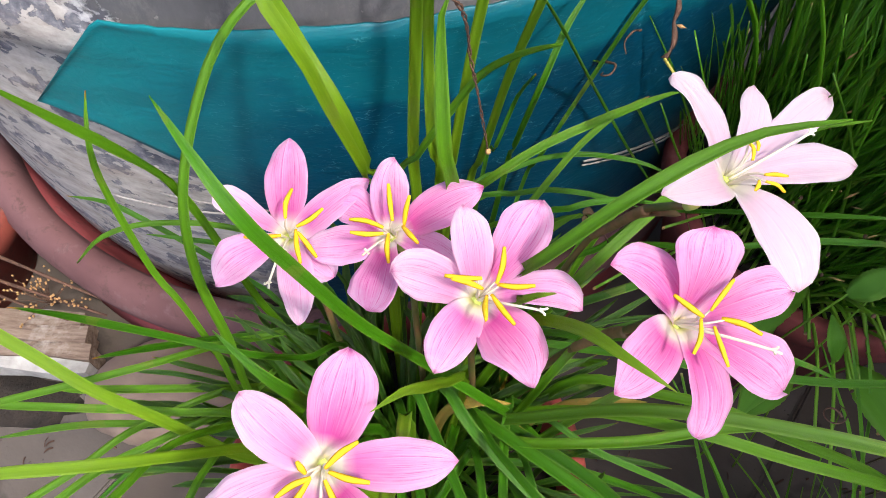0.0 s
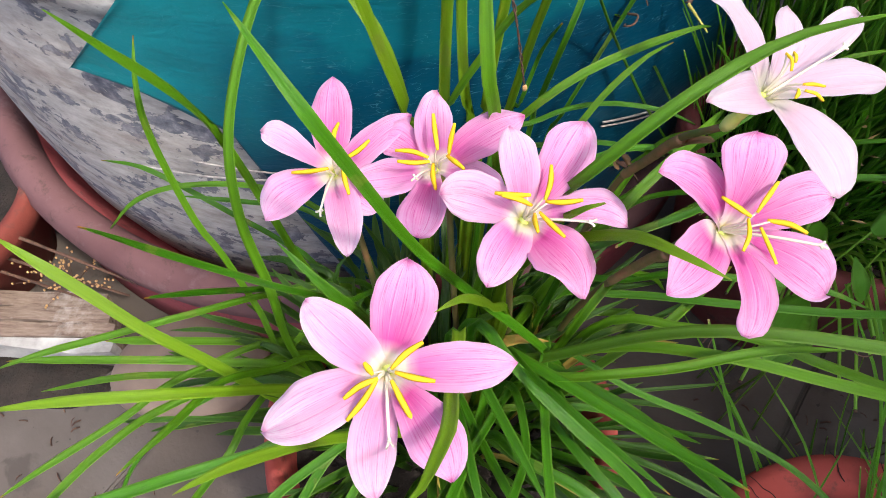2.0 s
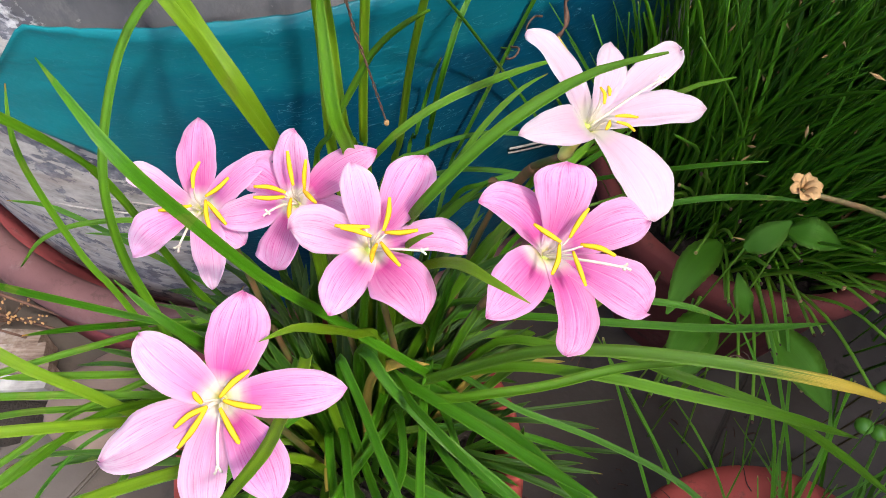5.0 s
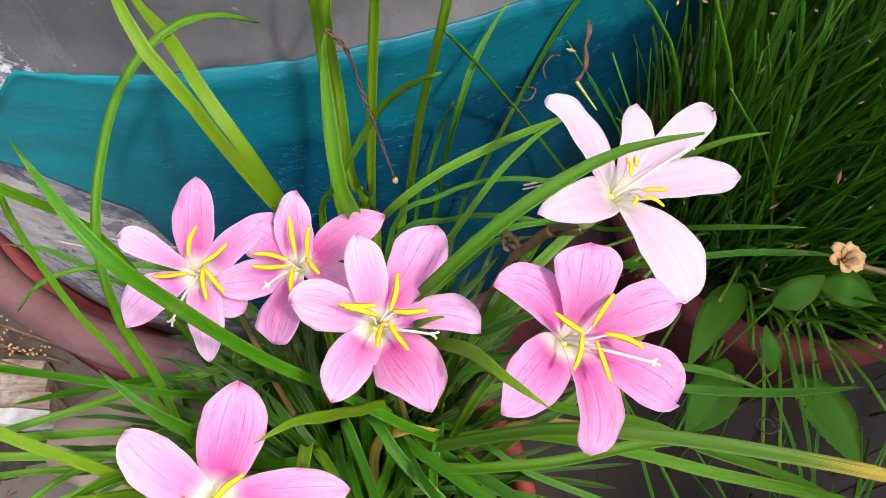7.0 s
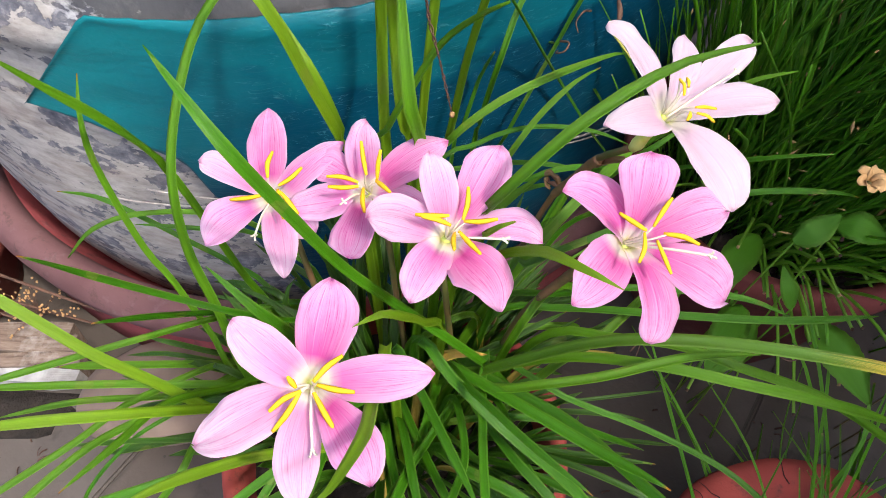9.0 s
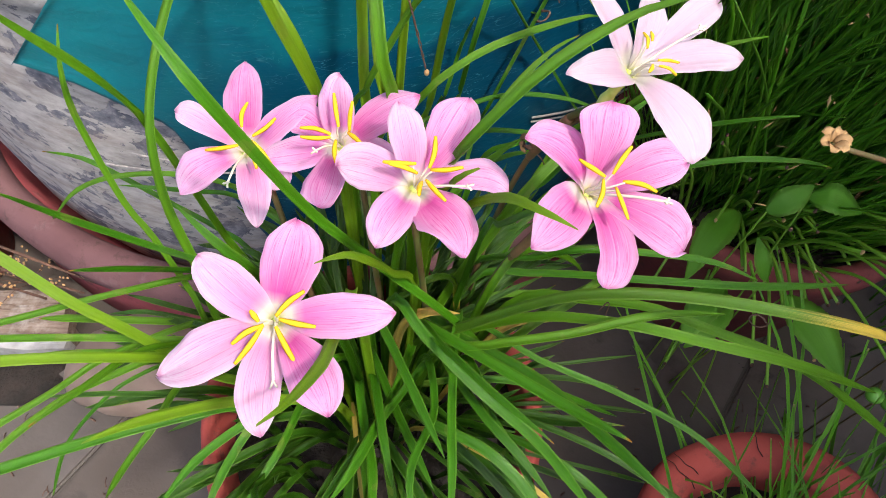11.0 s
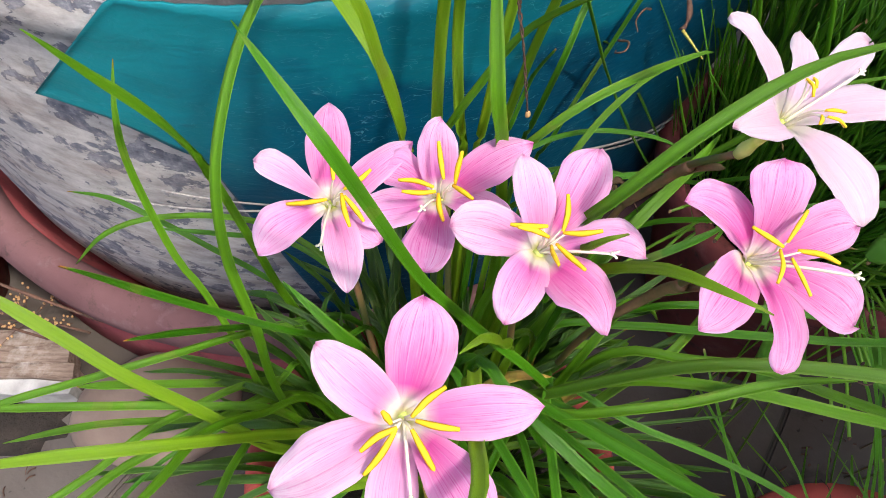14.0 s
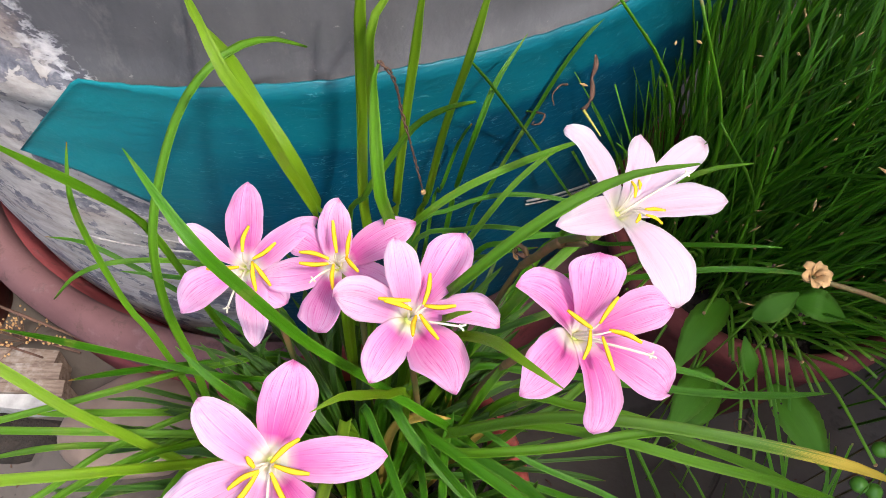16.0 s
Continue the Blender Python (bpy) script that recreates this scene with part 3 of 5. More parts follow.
for k, a in enumerate((2.62, 2.10, 2.22, 1.45, 2.95, 1.1)):
    d, e = Vector((math.cos(a), math.sin(a), 0)), Vector((-math.sin(a), math.cos(a), 0))
    pts = [d * (0.0625 + 0.0045 * j) + e * (0.0007 * math.sin(j * 2.1 + k) + 0.0009 * j * (k % 2)) + Vector((0, 0, 0.1322 if 1 <= j <= 4 else 0.1300)) for j in range(k % 2, 6)]
    part("crack", tube("crack", pts, 0.00035, SOIL, 14, 5, 0.0002), broad_pot, "thin dark crack in the rim")

# ---- the rain lily: leaves ----
lily = thing("rain_lily_plant", "flowering rain lily clump with pink flowers and arching strap leaves", "plant", (-0.018, 0.098, 0.222))
LB = Vector((-0.018, 0.098, 0.222))
leaf_count = [0]


def strap_leaf(width, *points, material=None, parent=None, n=34, roll=None):
    k = leaf_count[0]
    leaf_count[0] += 1
    rnd = random.Random(k)
    f = Vector(points[0])
    if f.z > 0.23:
        points = (Vector((-0.017 + (f.x + 0.017) * 0.5, 0.090 + (f.y - 0.090) * 0.5, 0.160)), *points)
    me = blade("leaf", [Vector(p) - LB for p in points], width, material or STRAP, n, fold=rnd.uniform(0.42, 0.80), twist=rnd.uniform(-0.22, 0.22), roll=rnd.uniform(-0.14, 0.14) if roll is None else roll, thick=0.0004)
    return part("leaf", me, parent or lily)


strap_leaf(0.0040, (0.051, 0.097, 0.225), (0.036, 0.097, 0.262), (0.017, 0.093, 0.305), (-0.006, 0.096, 0.337), (-0.024, 0.094, 0.372), (-0.037, 0.092, 0.410), (-0.048, 0.094, 0.438), (-0.066, 0.114, 0.455))
strap_leaf(0.0046, (-0.078, 0.102, 0.225), (-0.088, 0.113, 0.255), (-0.091, 0.125, 0.288), (-0.097, 0.139, 0.324), (-0.094, 0.156, 0.361), (-0.080, 0.184, 0.394), (-0.063, 0.202, 0.408), (-0.046, 0.214, 0.408), (-0.031, 0.223, 0.397), material=FRESH)
strap_leaf(0.0043, (-0.025, 0.173, 0.310), (-0.028, 0.161, 0.360), (-0.035, 0.156, 0.400), (-0.040, 0.155, 0.425), (-0.048, 0.160, 0.440), (-0.054, 0.170, 0.450), (-0.064, 0.191, 0.452), material=YOUNG)
strap_leaf(0.0050, (-0.024, 0.179, 0.310), (-0.028, 0.170, 0.352), (-0.034, 0.168, 0.388), (-0.045, 0.180, 0.403), (-0.058, 0.201, 0.408), (-0.077, 0.229, 0.405), (-0.082, 0.236, 0.415), material=YOUNG)
strap_leaf(0.0052, (-0.011, 0.194, 0.270), (-0.012, 0.203, 0.318), (-0.010, 0.220, 0.362), (-0.006, 0.217, 0.425), (-0.003, 0.221, 0.450), material=YOUNG)
strap_leaf(0.0046, (-0.000, 0.195, 0.290), (-0.003, 0.196, 0.335), (-0.004, 0.212, 0.370), (-0.002, 0.210, 0.415), (0.004, 0.217, 0.425), (0.015, 0.223, 0.440), material=YOUNG)
strap_leaf(0.0049, (0.010, 0.143, 0.290), (0.005, 0.144, 0.370), (0.002, 0.144, 0.395), (0.001, 0.156, 0.414), (0.001, 0.167, 0.430), (0.003, 0.167, 0.439), material=FRESH)
strap_leaf(0.0040, (0.004, 0.191, 0.290), (0.006, 0.188, 0.337), (0.011, 0.191, 0.385), (0.016, 0.192, 0.425), (0.018, 0.191, 0.445), (0.021, 0.193, 0.460), material=YOUNG)
strap_leaf(0.0043, (0.014, 0.218, 0.260), (0.021, 0.220, 0.295), (0.029, 0.217, 0.350), (0.039, 0.214, 0.400), (0.044, 0.217, 0.425), (0.049, 0.223, 0.440), material=YOUNG)
strap_leaf(0.0035, (-0.020, 0.189, 0.300), (-0.008, 0.184, 0.343), (0.003, 0.185, 0.365), (0.015, 0.184, 0.388), (0.026, 0.173, 0.409), (0.036, 0.159, 0.428), material=FRESH)
strap_leaf(0.0030, (0.033, 0.223, 0.270), (0.037, 0.223, 0.300), (0.045, 0.222, 0.345), (0.054, 0.235, 0.365), (0.069, 0.254, 0.378))
strap_leaf(0.0024, (0.024, 0.237, 0.262), (0.029, 0.237, 0.280), (0.038, 0.244, 0.310), (0.043, 0.232, 0.340))
strap_leaf(0.0024, (0.047, 0.243, 0.235), (0.055, 0.246, 0.260), (0.079, 0.262, 0.310), (0.096, 0.272, 0.345), (0.111, 0.282, 0.362), (0.125, 0.293, 0.370))
strap_leaf(0.0021, (0.136, 0.271, 0.200), (0.111, 0.269, 0.240), (0.083, 0.259, 0.295), (0.055, 0.232, 0.360), (0.039, 0.213, 0.398))
strap_leaf(0.0021, (0.137, 0.280, 0.220), (0.112, 0.289, 0.260), (0.089, 0.275, 0.300), (0.077, 0.265, 0.315))
strap_leaf(0.0032, (-0.008, 0.172, 0.300), (0.014, 0.149, 0.368), (0.031, 0.152, 0.385), (0.051, 0.160, 0.390), (0.080, 0.179, 0.383), (0.090, 0.186, 0.378), material=FRESH)
strap_leaf(0.0032, (0.019, 0.188, 0.260), (0.037, 0.185, 0.295), (0.062, 0.206, 0.318), (0.081, 0.218, 0.330), (0.094, 0.223, 0.335), material=FRESH)
strap_leaf(0.0030, (0.010, 0.190, 0.290), (0.035, 0.208, 0.300), (0.063, 0.213, 0.305), (0.094, 0.213, 0.300), (0.115, 0.212, 0.290))
strap_leaf(0.0030, (0.009, 0.190, 0.280), (0.041, 0.205, 0.285), (0.069, 0.205, 0.285), (0.100, 0.200, 0.280))
strap_leaf(0.0043, (0.002, 0.125, 0.290), (0.022, 0.112, 0.365), (0.031, 0.105, 0.395), (0.054, 0.110, 0.422), (0.079, 0.117, 0.436), (0.099, 0.114, 0.447), material=FRESH)
strap_leaf(0.0033, (0.083, 0.192, 0.280), (0.111, 0.185, 0.320), (0.139, 0.179, 0.362), (0.159, 0.175, 0.375), material=FRESH)
strap_leaf(0.0049, (0.009, 0.098, 0.250), (0.032, 0.091, 0.285), (0.065, 0.082, 0.325), (0.091, 0.074, 0.343), (0.125, 0.065, 0.350), (0.172, 0.055, 0.345), (0.203, 0.050, 0.330), material=YELLOWING)
strap_leaf(0.0046, (0.015, 0.103, 0.240), (0.036, 0.102, 0.260), (0.066, 0.093, 0.289), (0.099, 0.080, 0.305), (0.130, 0.069, 0.308), (0.169, 0.061, 0.300), (0.210, 0.055, 0.280), material=FRESH)
strap_leaf(0.0044, (0.018, 0.087, 0.260), (0.043, 0.079, 0.290), (0.075, 0.076, 0.305), (0.107, 0.078, 0.315), (0.136, 0.077, 0.318), material=FRESH)
strap_leaf(0.0044, (0.057, 0.115, 0.260), (0.091, 0.102, 0.285), (0.114, 0.091, 0.297), (0.132, 0.080, 0.300), (0.169, 0.068, 0.290), (0.200, 0.052, 0.275), (0.236, 0.033, 0.250), material=FRESH)
strap_leaf(0.0054, (-0.004, 0.119, 0.255), (0.014, 0.097, 0.275), (0.038, 0.075, 0.287), (0.069, 0.048, 0.298), (0.090, 0.028, 0.313))
strap_leaf(0.0049, (-0.001, 0.107, 0.280), (0.014, 0.085, 0.290), (0.037, 0.062, 0.282), (0.062, 0.044, 0.265), (0.077, 0.030, 0.250), (0.091, 0.016, 0.235))
strap_leaf(0.0052, (0.010, 0.109, 0.260), (0.030, 0.090, 0.275), (0.062, 0.066, 0.282), (0.081, 0.041, 0.290), (0.097, 0.019, 0.298), (0.107, 0.007, 0.298))
strap_leaf(0.0030, (0.029, 0.111, 0.250), (0.070, 0.085, 0.257), (0.109, 0.071, 0.245), (0.143, 0.053, 0.236), (0.165, 0.032, 0.228), (0.180, 0.016, 0.220))
strap_leaf(0.0032, (0.009, 0.104, 0.260), (0.023, 0.073, 0.300), (0.041, 0.045, 0.318), (0.059, 0.025, 0.324))
strap_leaf(0.0043, (-0.010, 0.073, 0.345), (-0.011, 0.055, 0.366), (-0.013, 0.042, 0.380), (-0.014, 0.029, 0.392), (-0.018, 0.017, 0.403), (-0.021, 0.009, 0.412), (-0.025, 0.004, 0.417), roll=-0.1, material=YOUNG)
strap_leaf(0.0026, (-0.024, 0.080, 0.225), (-0.020, 0.055, 0.240), (-0.016, 0.024, 0.240), material=AGED)
strap_leaf(0.0043, (0.011, 0.130, 0.260), (0.020, 0.117, 0.320), (0.029, 0.101, 0.362), (0.040, 0.084, 0.392), (0.048, 0.070, 0.406), (0.058, 0.059, 0.411), material=YOUNG)
strap_leaf(0.0043, (0.018, 0.122, 0.330), (0.021, 0.109, 0.360), (0.024, 0.098, 0.381), (0.029, 0.095, 0.391), (0.033, 0.093, 0.397), material=YOUNG)
strap_leaf(0.0041, (-0.021, 0.085, 0.280), (-0.030, 0.074, 0.330), (-0.040, 0.071, 0.368), (-0.049, 0.072, 0.388), (-0.061, 0.080, 0.400))
strap_leaf(0.0027, (-0.041, 0.131, 0.260), (-0.055, 0.112, 0.300), (-0.072, 0.103, 0.327), (-0.093, 0.101, 0.347), (-0.111, 0.095, 0.375), (-0.118, 0.087, 0.400))
strap_leaf(0.0038, (-0.074, 0.147, 0.235), (-0.085, 0.153, 0.270), (-0.092, 0.158, 0.300), (-0.103, 0.166, 0.339), (-0.109, 0.154, 0.382), (-0.121, 0.147, 0.411), (-0.128, 0.142, 0.430), material=FRESH)
strap_leaf(0.0030, (-0.091, 0.112, 0.235), (-0.102, 0.127, 0.262), (-0.113, 0.140, 0.293), (-0.121, 0.147, 0.310), (-0.129, 0.161, 0.345), (-0.128, 0.167, 0.370), (-0.126, 0.179, 0.386), material=FRESH)
strap_leaf(0.0046, (-0.03, 0.085, 0.225), (-0.079, 0.081, 0.259), (-0.097, 0.084, 0.28), (-0.111, 0.087, 0.3), (-0.128, 0.091, 0.32), (-0.144, 0.098, 0.337), (-0.16, 0.105, 0.352), (-0.171, 0.11, 0.36), material=YOUNG)
strap_leaf(0.0044, (-0.035, 0.090, 0.245), (-0.074, 0.081, 0.279), (-0.097, 0.068, 0.314), (-0.119, 0.059, 0.336), (-0.144, 0.055, 0.343), (-0.165, 0.052, 0.345), material=YOUNG)
strap_leaf(0.0033, (-0.051, 0.151, 0.235), (-0.092, 0.138, 0.262), (-0.111, 0.119, 0.297), (-0.127, 0.100, 0.330))
strap_leaf(0.0036, (-0.057, 0.148, 0.235), (-0.092, 0.136, 0.262), (-0.127, 0.114, 0.285), (-0.162, 0.103, 0.287), (-0.186, 0.097, 0.286), (-0.208, 0.093, 0.280), material=FRESH)
strap_leaf(0.0049, (-0.034, 0.070, 0.250), (-0.063, 0.058, 0.285), (-0.089, 0.049, 0.295), (-0.119, 0.039, 0.300), (-0.158, 0.027, 0.300), (-0.181, 0.022, 0.295))
strap_leaf(0.0044, (-0.028, 0.066, 0.260), (-0.058, 0.052, 0.305), (-0.074, 0.043, 0.322), (-0.088, 0.033, 0.337), (-0.098, 0.024, 0.347), material=YOUNG)
strap_leaf(0.0033, (-0.069, 0.105, 0.250), (-0.087, 0.090, 0.280), (-0.100, 0.073, 0.310), (-0.107, 0.048, 0.335), (-0.116, 0.030, 0.348), material=FRESH)
strap_leaf(0.0036, (-0.085, 0.122, 0.235), (-0.130, 0.097, 0.260), (-0.154, 0.072, 0.270), (-0.181, 0.053, 0.270), (-0.197, 0.041, 0.270), material=FRESH)
strap_leaf(0.0038, (-0.078, 0.115, 0.235), (-0.135, 0.083, 0.260), (-0.159, 0.059, 0.270), (-0.177, 0.038, 0.270), (-0.194, 0.029, 0.260), material=FRESH)
strap_leaf(0.0038, (-0.064, 0.125, 0.220), (-0.101, 0.120, 0.240), (-0.145, 0.109, 0.270), (-0.163, 0.105, 0.280), material=FRESH)
strap_leaf(0.0038, (-0.084, 0.104, 0.240), (-0.120, 0.102, 0.260), (-0.158, 0.102, 0.265), (-0.201, 0.105, 0.260), (-0.217, 0.105, 0.260), material=FRESH)
strap_leaf(0.0033, (-0.075, 0.134, 0.230), (-0.092, 0.116, 0.240), (-0.115, 0.101, 0.250), (-0.159, 0.096, 0.260), (-0.197, 0.090, 0.260), material=FRESH)
strap_leaf(0.0038, (0.029, 0.104, 0.270), (0.027, 0.085, 0.280), (0.024, 0.048, 0.290), (0.023, 0.024, 0.295), (0.021, 0.000, 0.295))
strap_leaf(0.0040, (-0.012, 0.108, 0.270), (-0.003, 0.088, 0.285), (0.009, 0.055, 0.300), (0.020, 0.026, 0.308))
strap_leaf(0.0041, (-0.024, 0.091, 0.255), (-0.053, 0.061, 0.275), (-0.081, 0.040, 0.275), (-0.100, 0.022, 0.265))
strap_leaf(0.0041, (-0.018, 0.081, 0.250), (-0.014, 0.054, 0.270), (-0.009, 0.030, 0.285), (-0.008, 0.003, 0.295))
strap_leaf(0.0036, (0.019, 0.095, 0.250), (0.008, 0.075, 0.265), (-0.013, 0.039, 0.285), (-0.031, 0.009, 0.295))
strap_leaf(0.0047, (0.005, 0.068, 0.250), (0.017, 0.052, 0.268), (0.038, 0.038, 0.275), (0.055, 0.022, 0.268), (0.067, 0.004, 0.255))
strap_leaf(0.0041, (-0.030, 0.095, 0.240), (-0.045, 0.079, 0.255), (-0.065, 0.057, 0.260), (-0.081, 0.033, 0.250), (-0.086, 0.018, 0.245))
strap_leaf(0.0035, (0.013, 0.088, 0.260), (0.017, 0.053, 0.285), (0.007, 0.024, 0.300), (0.008, 0.000, 0.300))
strap_leaf(0.0033, (0.032, 0.091, 0.250), (0.043, 0.056, 0.265), (0.055, 0.032, 0.265), (0.062, 0.013, 0.255))
strap_leaf(0.0036, (0.010, 0.099, 0.300), (0.002, 0.085, 0.345), (-0.004, 0.074, 0.372), (-0.010, 0.067, 0.388), (-0.017, 0.058, 0.399), material=YOUNG)
strap_leaf(0.0032, (-0.055, 0.170, 0.235), (-0.083, 0.192, 0.255), (-0.114, 0.200, 0.262), (-0.152, 0.201, 0.262), (-0.177, 0.197, 0.255), (-0.198, 0.193, 0.235), material=FRESH)
strap_leaf(0.0030, (-0.079, 0.164, 0.230), (-0.103, 0.183, 0.235), (-0.127, 0.196, 0.240), (-0.150, 0.206, 0.250), (-0.174, 0.214, 0.262), (-0.192, 0.212, 0.272))
strap_leaf(0.0027, (-0.052, 0.166, 0.235), (-0.066, 0.177, 0.250), (-0.088, 0.187, 0.260), (-0.110, 0.189, 0.262), (-0.151, 0.195, 0.262))
strap_leaf(0.0026, (0.087, 0.213, 0.250), (0.115, 0.184, 0.300), (0.135, 0.153, 0.345), (0.151, 0.139, 0.365), (0.160, 0.133, 0.373))
strap_leaf(0.0032, (0.083, 0.192, 0.240), (0.130, 0.170, 0.290), (0.162, 0.162, 0.310), (0.197, 0.160, 0.310), (0.213, 0.160, 0.305))
strap_leaf(0.0035, (0.059, 0.181, 0.240), (0.081, 0.183, 0.270), (0.095, 0.181, 0.300), (0.115, 0.178, 0.330), (0.128, 0.185, 0.335))
strap_leaf(0.0033, (0.043, 0.195, 0.260), (0.064, 0.193, 0.290), (0.087, 0.194, 0.295), (0.108, 0.195, 0.290))
strap_leaf(0.0033, (0.036, 0.187, 0.260), (0.056, 0.191, 0.280), (0.080, 0.193, 0.285))
strap_leaf(0.0036, (0.034, 0.140, 0.250), (0.070, 0.129, 0.280), (0.091, 0.120, 0.300), (0.138, 0.110, 0.305), (0.163, 0.102, 0.300))
strap_leaf(0.0038, (0.038, 0.139, 0.240), (0.073, 0.132, 0.260), (0.121, 0.115, 0.280), (0.168, 0.107, 0.285), (0.216, 0.109, 0.280))
strap_leaf(0.0036, (-0.0893, 0.1103, 0.222), (-0.0958, 0.0924, 0.248), (-0.1017, 0.0735, 0.262), (-0.1066, 0.0588, 0.264), (-0.1189, 0.0469, 0.254), (-0.1367, 0.0351, 0.232), material=FRESH)
strap_leaf(0.0022, (-0.0865, 0.1186, 0.225), (-0.1031, 0.1011, 0.245), (-0.1243, 0.0881, 0.25), (-0.1404, 0.0791, 0.245), (-0.1637, 0.0638, 0.225), (-0.1804, 0.0467, 0.195))
strap_leaf(0.0040, (-0.02, 0.1134, 0.24), (-0.0094, 0.0722, 0.27), (-0.0047, 0.0427, 0.285), (-0.0006, 0.0205, 0.285))
strap_leaf(0.0044, (0.0086, 0.1064, 0.24), (-0.0007, 0.0685, 0.265), (-0.0093, 0.0428, 0.285), (-0.0167, 0.0251, 0.295), (-0.0246, 0.0121, 0.3))
strap_leaf(0.0038, (-0.0379, 0.1057, 0.23), (-0.0455, 0.0694, 0.25), (-0.0533, 0.0442, 0.258), (-0.0669, 0.0238, 0.255))
strap_leaf(0.0038, (-0.0142, 0.1009, 0.24), (-0.0009, 0.0617, 0.27), (0.0088, 0.0355, 0.285), (0.0156, 0.019, 0.29))
strap_leaf(0.0042, (0.0207, 0.1187, 0.24), (0.0234, 0.086, 0.26), (0.038, 0.055, 0.272), (0.0529, 0.0354, 0.272), (0.0661, 0.0183, 0.265))
strap_leaf(0.0036, (0.05, 0.108, 0.24), (0.075, 0.110, 0.252), (0.096, 0.108, 0.256), material=AGED)
strap_leaf(0.0050, (0.0, 0.10, 0.25), (0.012, 0.098, 0.285), (0.030, 0.097, 0.287), material=AGED)
strap_leaf(0.0049, (0.0200, 0.1250, 0.2350), (0.0480, 0.1420, 0.2830), (0.0595, 0.1460, 0.3050), (0.0730, 0.1560, 0.3150), (0.0890, 0.1690, 0.3200), (0.1040, 0.1830, 0.3210), (0.1180, 0.1980, 0.3180), material=FRESH)
strap_leaf(0.0046, (0.0222, 0.1618, 0.2774), (0.0279, 0.1639, 0.2836), (0.0410, 0.1688, 0.2964), (0.0533, 0.1717, 0.3091), (0.0613, 0.1724, 0.3168), material=FRESH)
strap_leaf(0.0036, (0.0000, 0.1180, 0.2500), (0.0067, 0.1166, 0.2720), (0.0190, 0.1210, 0.2780), (0.0288, 0.1280, 0.2620), (0.0307, 0.1244, 0.2450), (0.0310, 0.1200, 0.2250), material=YELLOWING)
strap_leaf(0.0042, (0.0440, 0.1351, 0.2286), (0.0576, 0.1368, 0.2300), (0.0706, 0.1391, 0.2257), (0.0898, 0.1426, 0.2166), material=FRESH)
strap_leaf(0.0044, (0.0600, 0.1000, 0.2550), (0.0841, 0.1103, 0.2660), (0.0985, 0.1214, 0.2650), (0.1245, 0.1465, 0.2500), (0.1400, 0.1600, 0.2350), material=YELLOWING)
strap_leaf(0.0038, (0.0450, 0.1050, 0.2990), (0.0625, 0.1225, 0.2980), (0.0780, 0.1340, 0.2750), (0.0923, 0.1452, 0.2500), (0.1050, 0.1520, 0.2250), material=FRESH)
strap_leaf(0.0036, (0.0413, 0.1313, 0.2963), (0.0499, 0.1302, 0.3074), (0.0584, 0.1309, 0.3139), (0.0759, 0.1355, 0.3170), (0.0938, 0.1429, 0.3159), (0.1127, 0.1536, 0.3111), material=STRAP)

# leaves that fill the heart of the clump, in a green darkened for shade
rnd = random.Random(5)
for k in range(190):
    a = rnd.uniform(0, 2 * math.pi)
    r0 = 0.065 * math.sqrt(rnd.random())
    b = Vector((LB.x + r0 * math.cos(a), LB.y + r0 * math.sin(a), 0.162))
    a2 = a + rnd.uniform(-0.45, 0.45)
    out = Vector((math.cos(a2), math.sin(a2), 0))
    reach = rnd.uniform(0.07, 0.15) * (0.6 if k % 3 == 0 else 1.0)
    if math.sin(a2) > 0.2 or math.cos(a2) > 0.45:
        reach *= 0.62
    elif math.sin(a2) < -0.3:
        reach *= 1.25
    rise = rnd.uniform(0.050, 0.100)
    if math.cos(a2) > 0.3:
        reach, rise = reach * (0.95 if math.sin(a2) < 0 else 0.5), rise * 0.72
    drop = rnd.uniform(-0.025, 0.020)
    if math.cos(a2) < -0.35:
        reach *= 0.62
    p1 = b + out * reach * 0.22 + Vector((0, 0, rise * 0.75))
    p2 = b + out * reach * 0.75 + Vector((0, 0, rise * 1.05 - drop * 0.2))
    p3 = b + out * reach * 1.15 + Vector((rnd.uniform(-0.015, 0.015), 0, rise * 1.12 - drop))
    strap_leaf(rnd.uniform(0.0024, 0.0046) * (0.72 if math.cos(a2) > 0.3 else 1.0), b, p1, p2, p3, n=16, material=SHADED_INNER)

# short leaves on the far right side, in the same shade-darkened green
for k in range(44):
    a = rnd.uniform(0.10, 1.25)
    b = Vector((LB.x + rnd.uniform(0.01, 0.05), LB.y + rnd.uniform(0.0, 0.045), 0.162))
    reach, rise = rnd.uniform(0.05, 0.105), rnd.uniform(0.05, 0.105)
    out = Vector((math.cos(a), math.sin(a), 0))
    p2 = b + out * reach * 0.6 + Vector((0, 0, rise * 0.9))
    strap_leaf(rnd.uniform(0.0022, 0.0036), b, b + out * reach * 0.15 + Vector((0, 0, rise * 0.6)), p2, p2 + out * reach * 0.5 + Vector((rnd.uniform(-0.01, 0.01), 0, rnd.uniform(-0.02, 0.02))), n=16, material=SHADED_INNER)

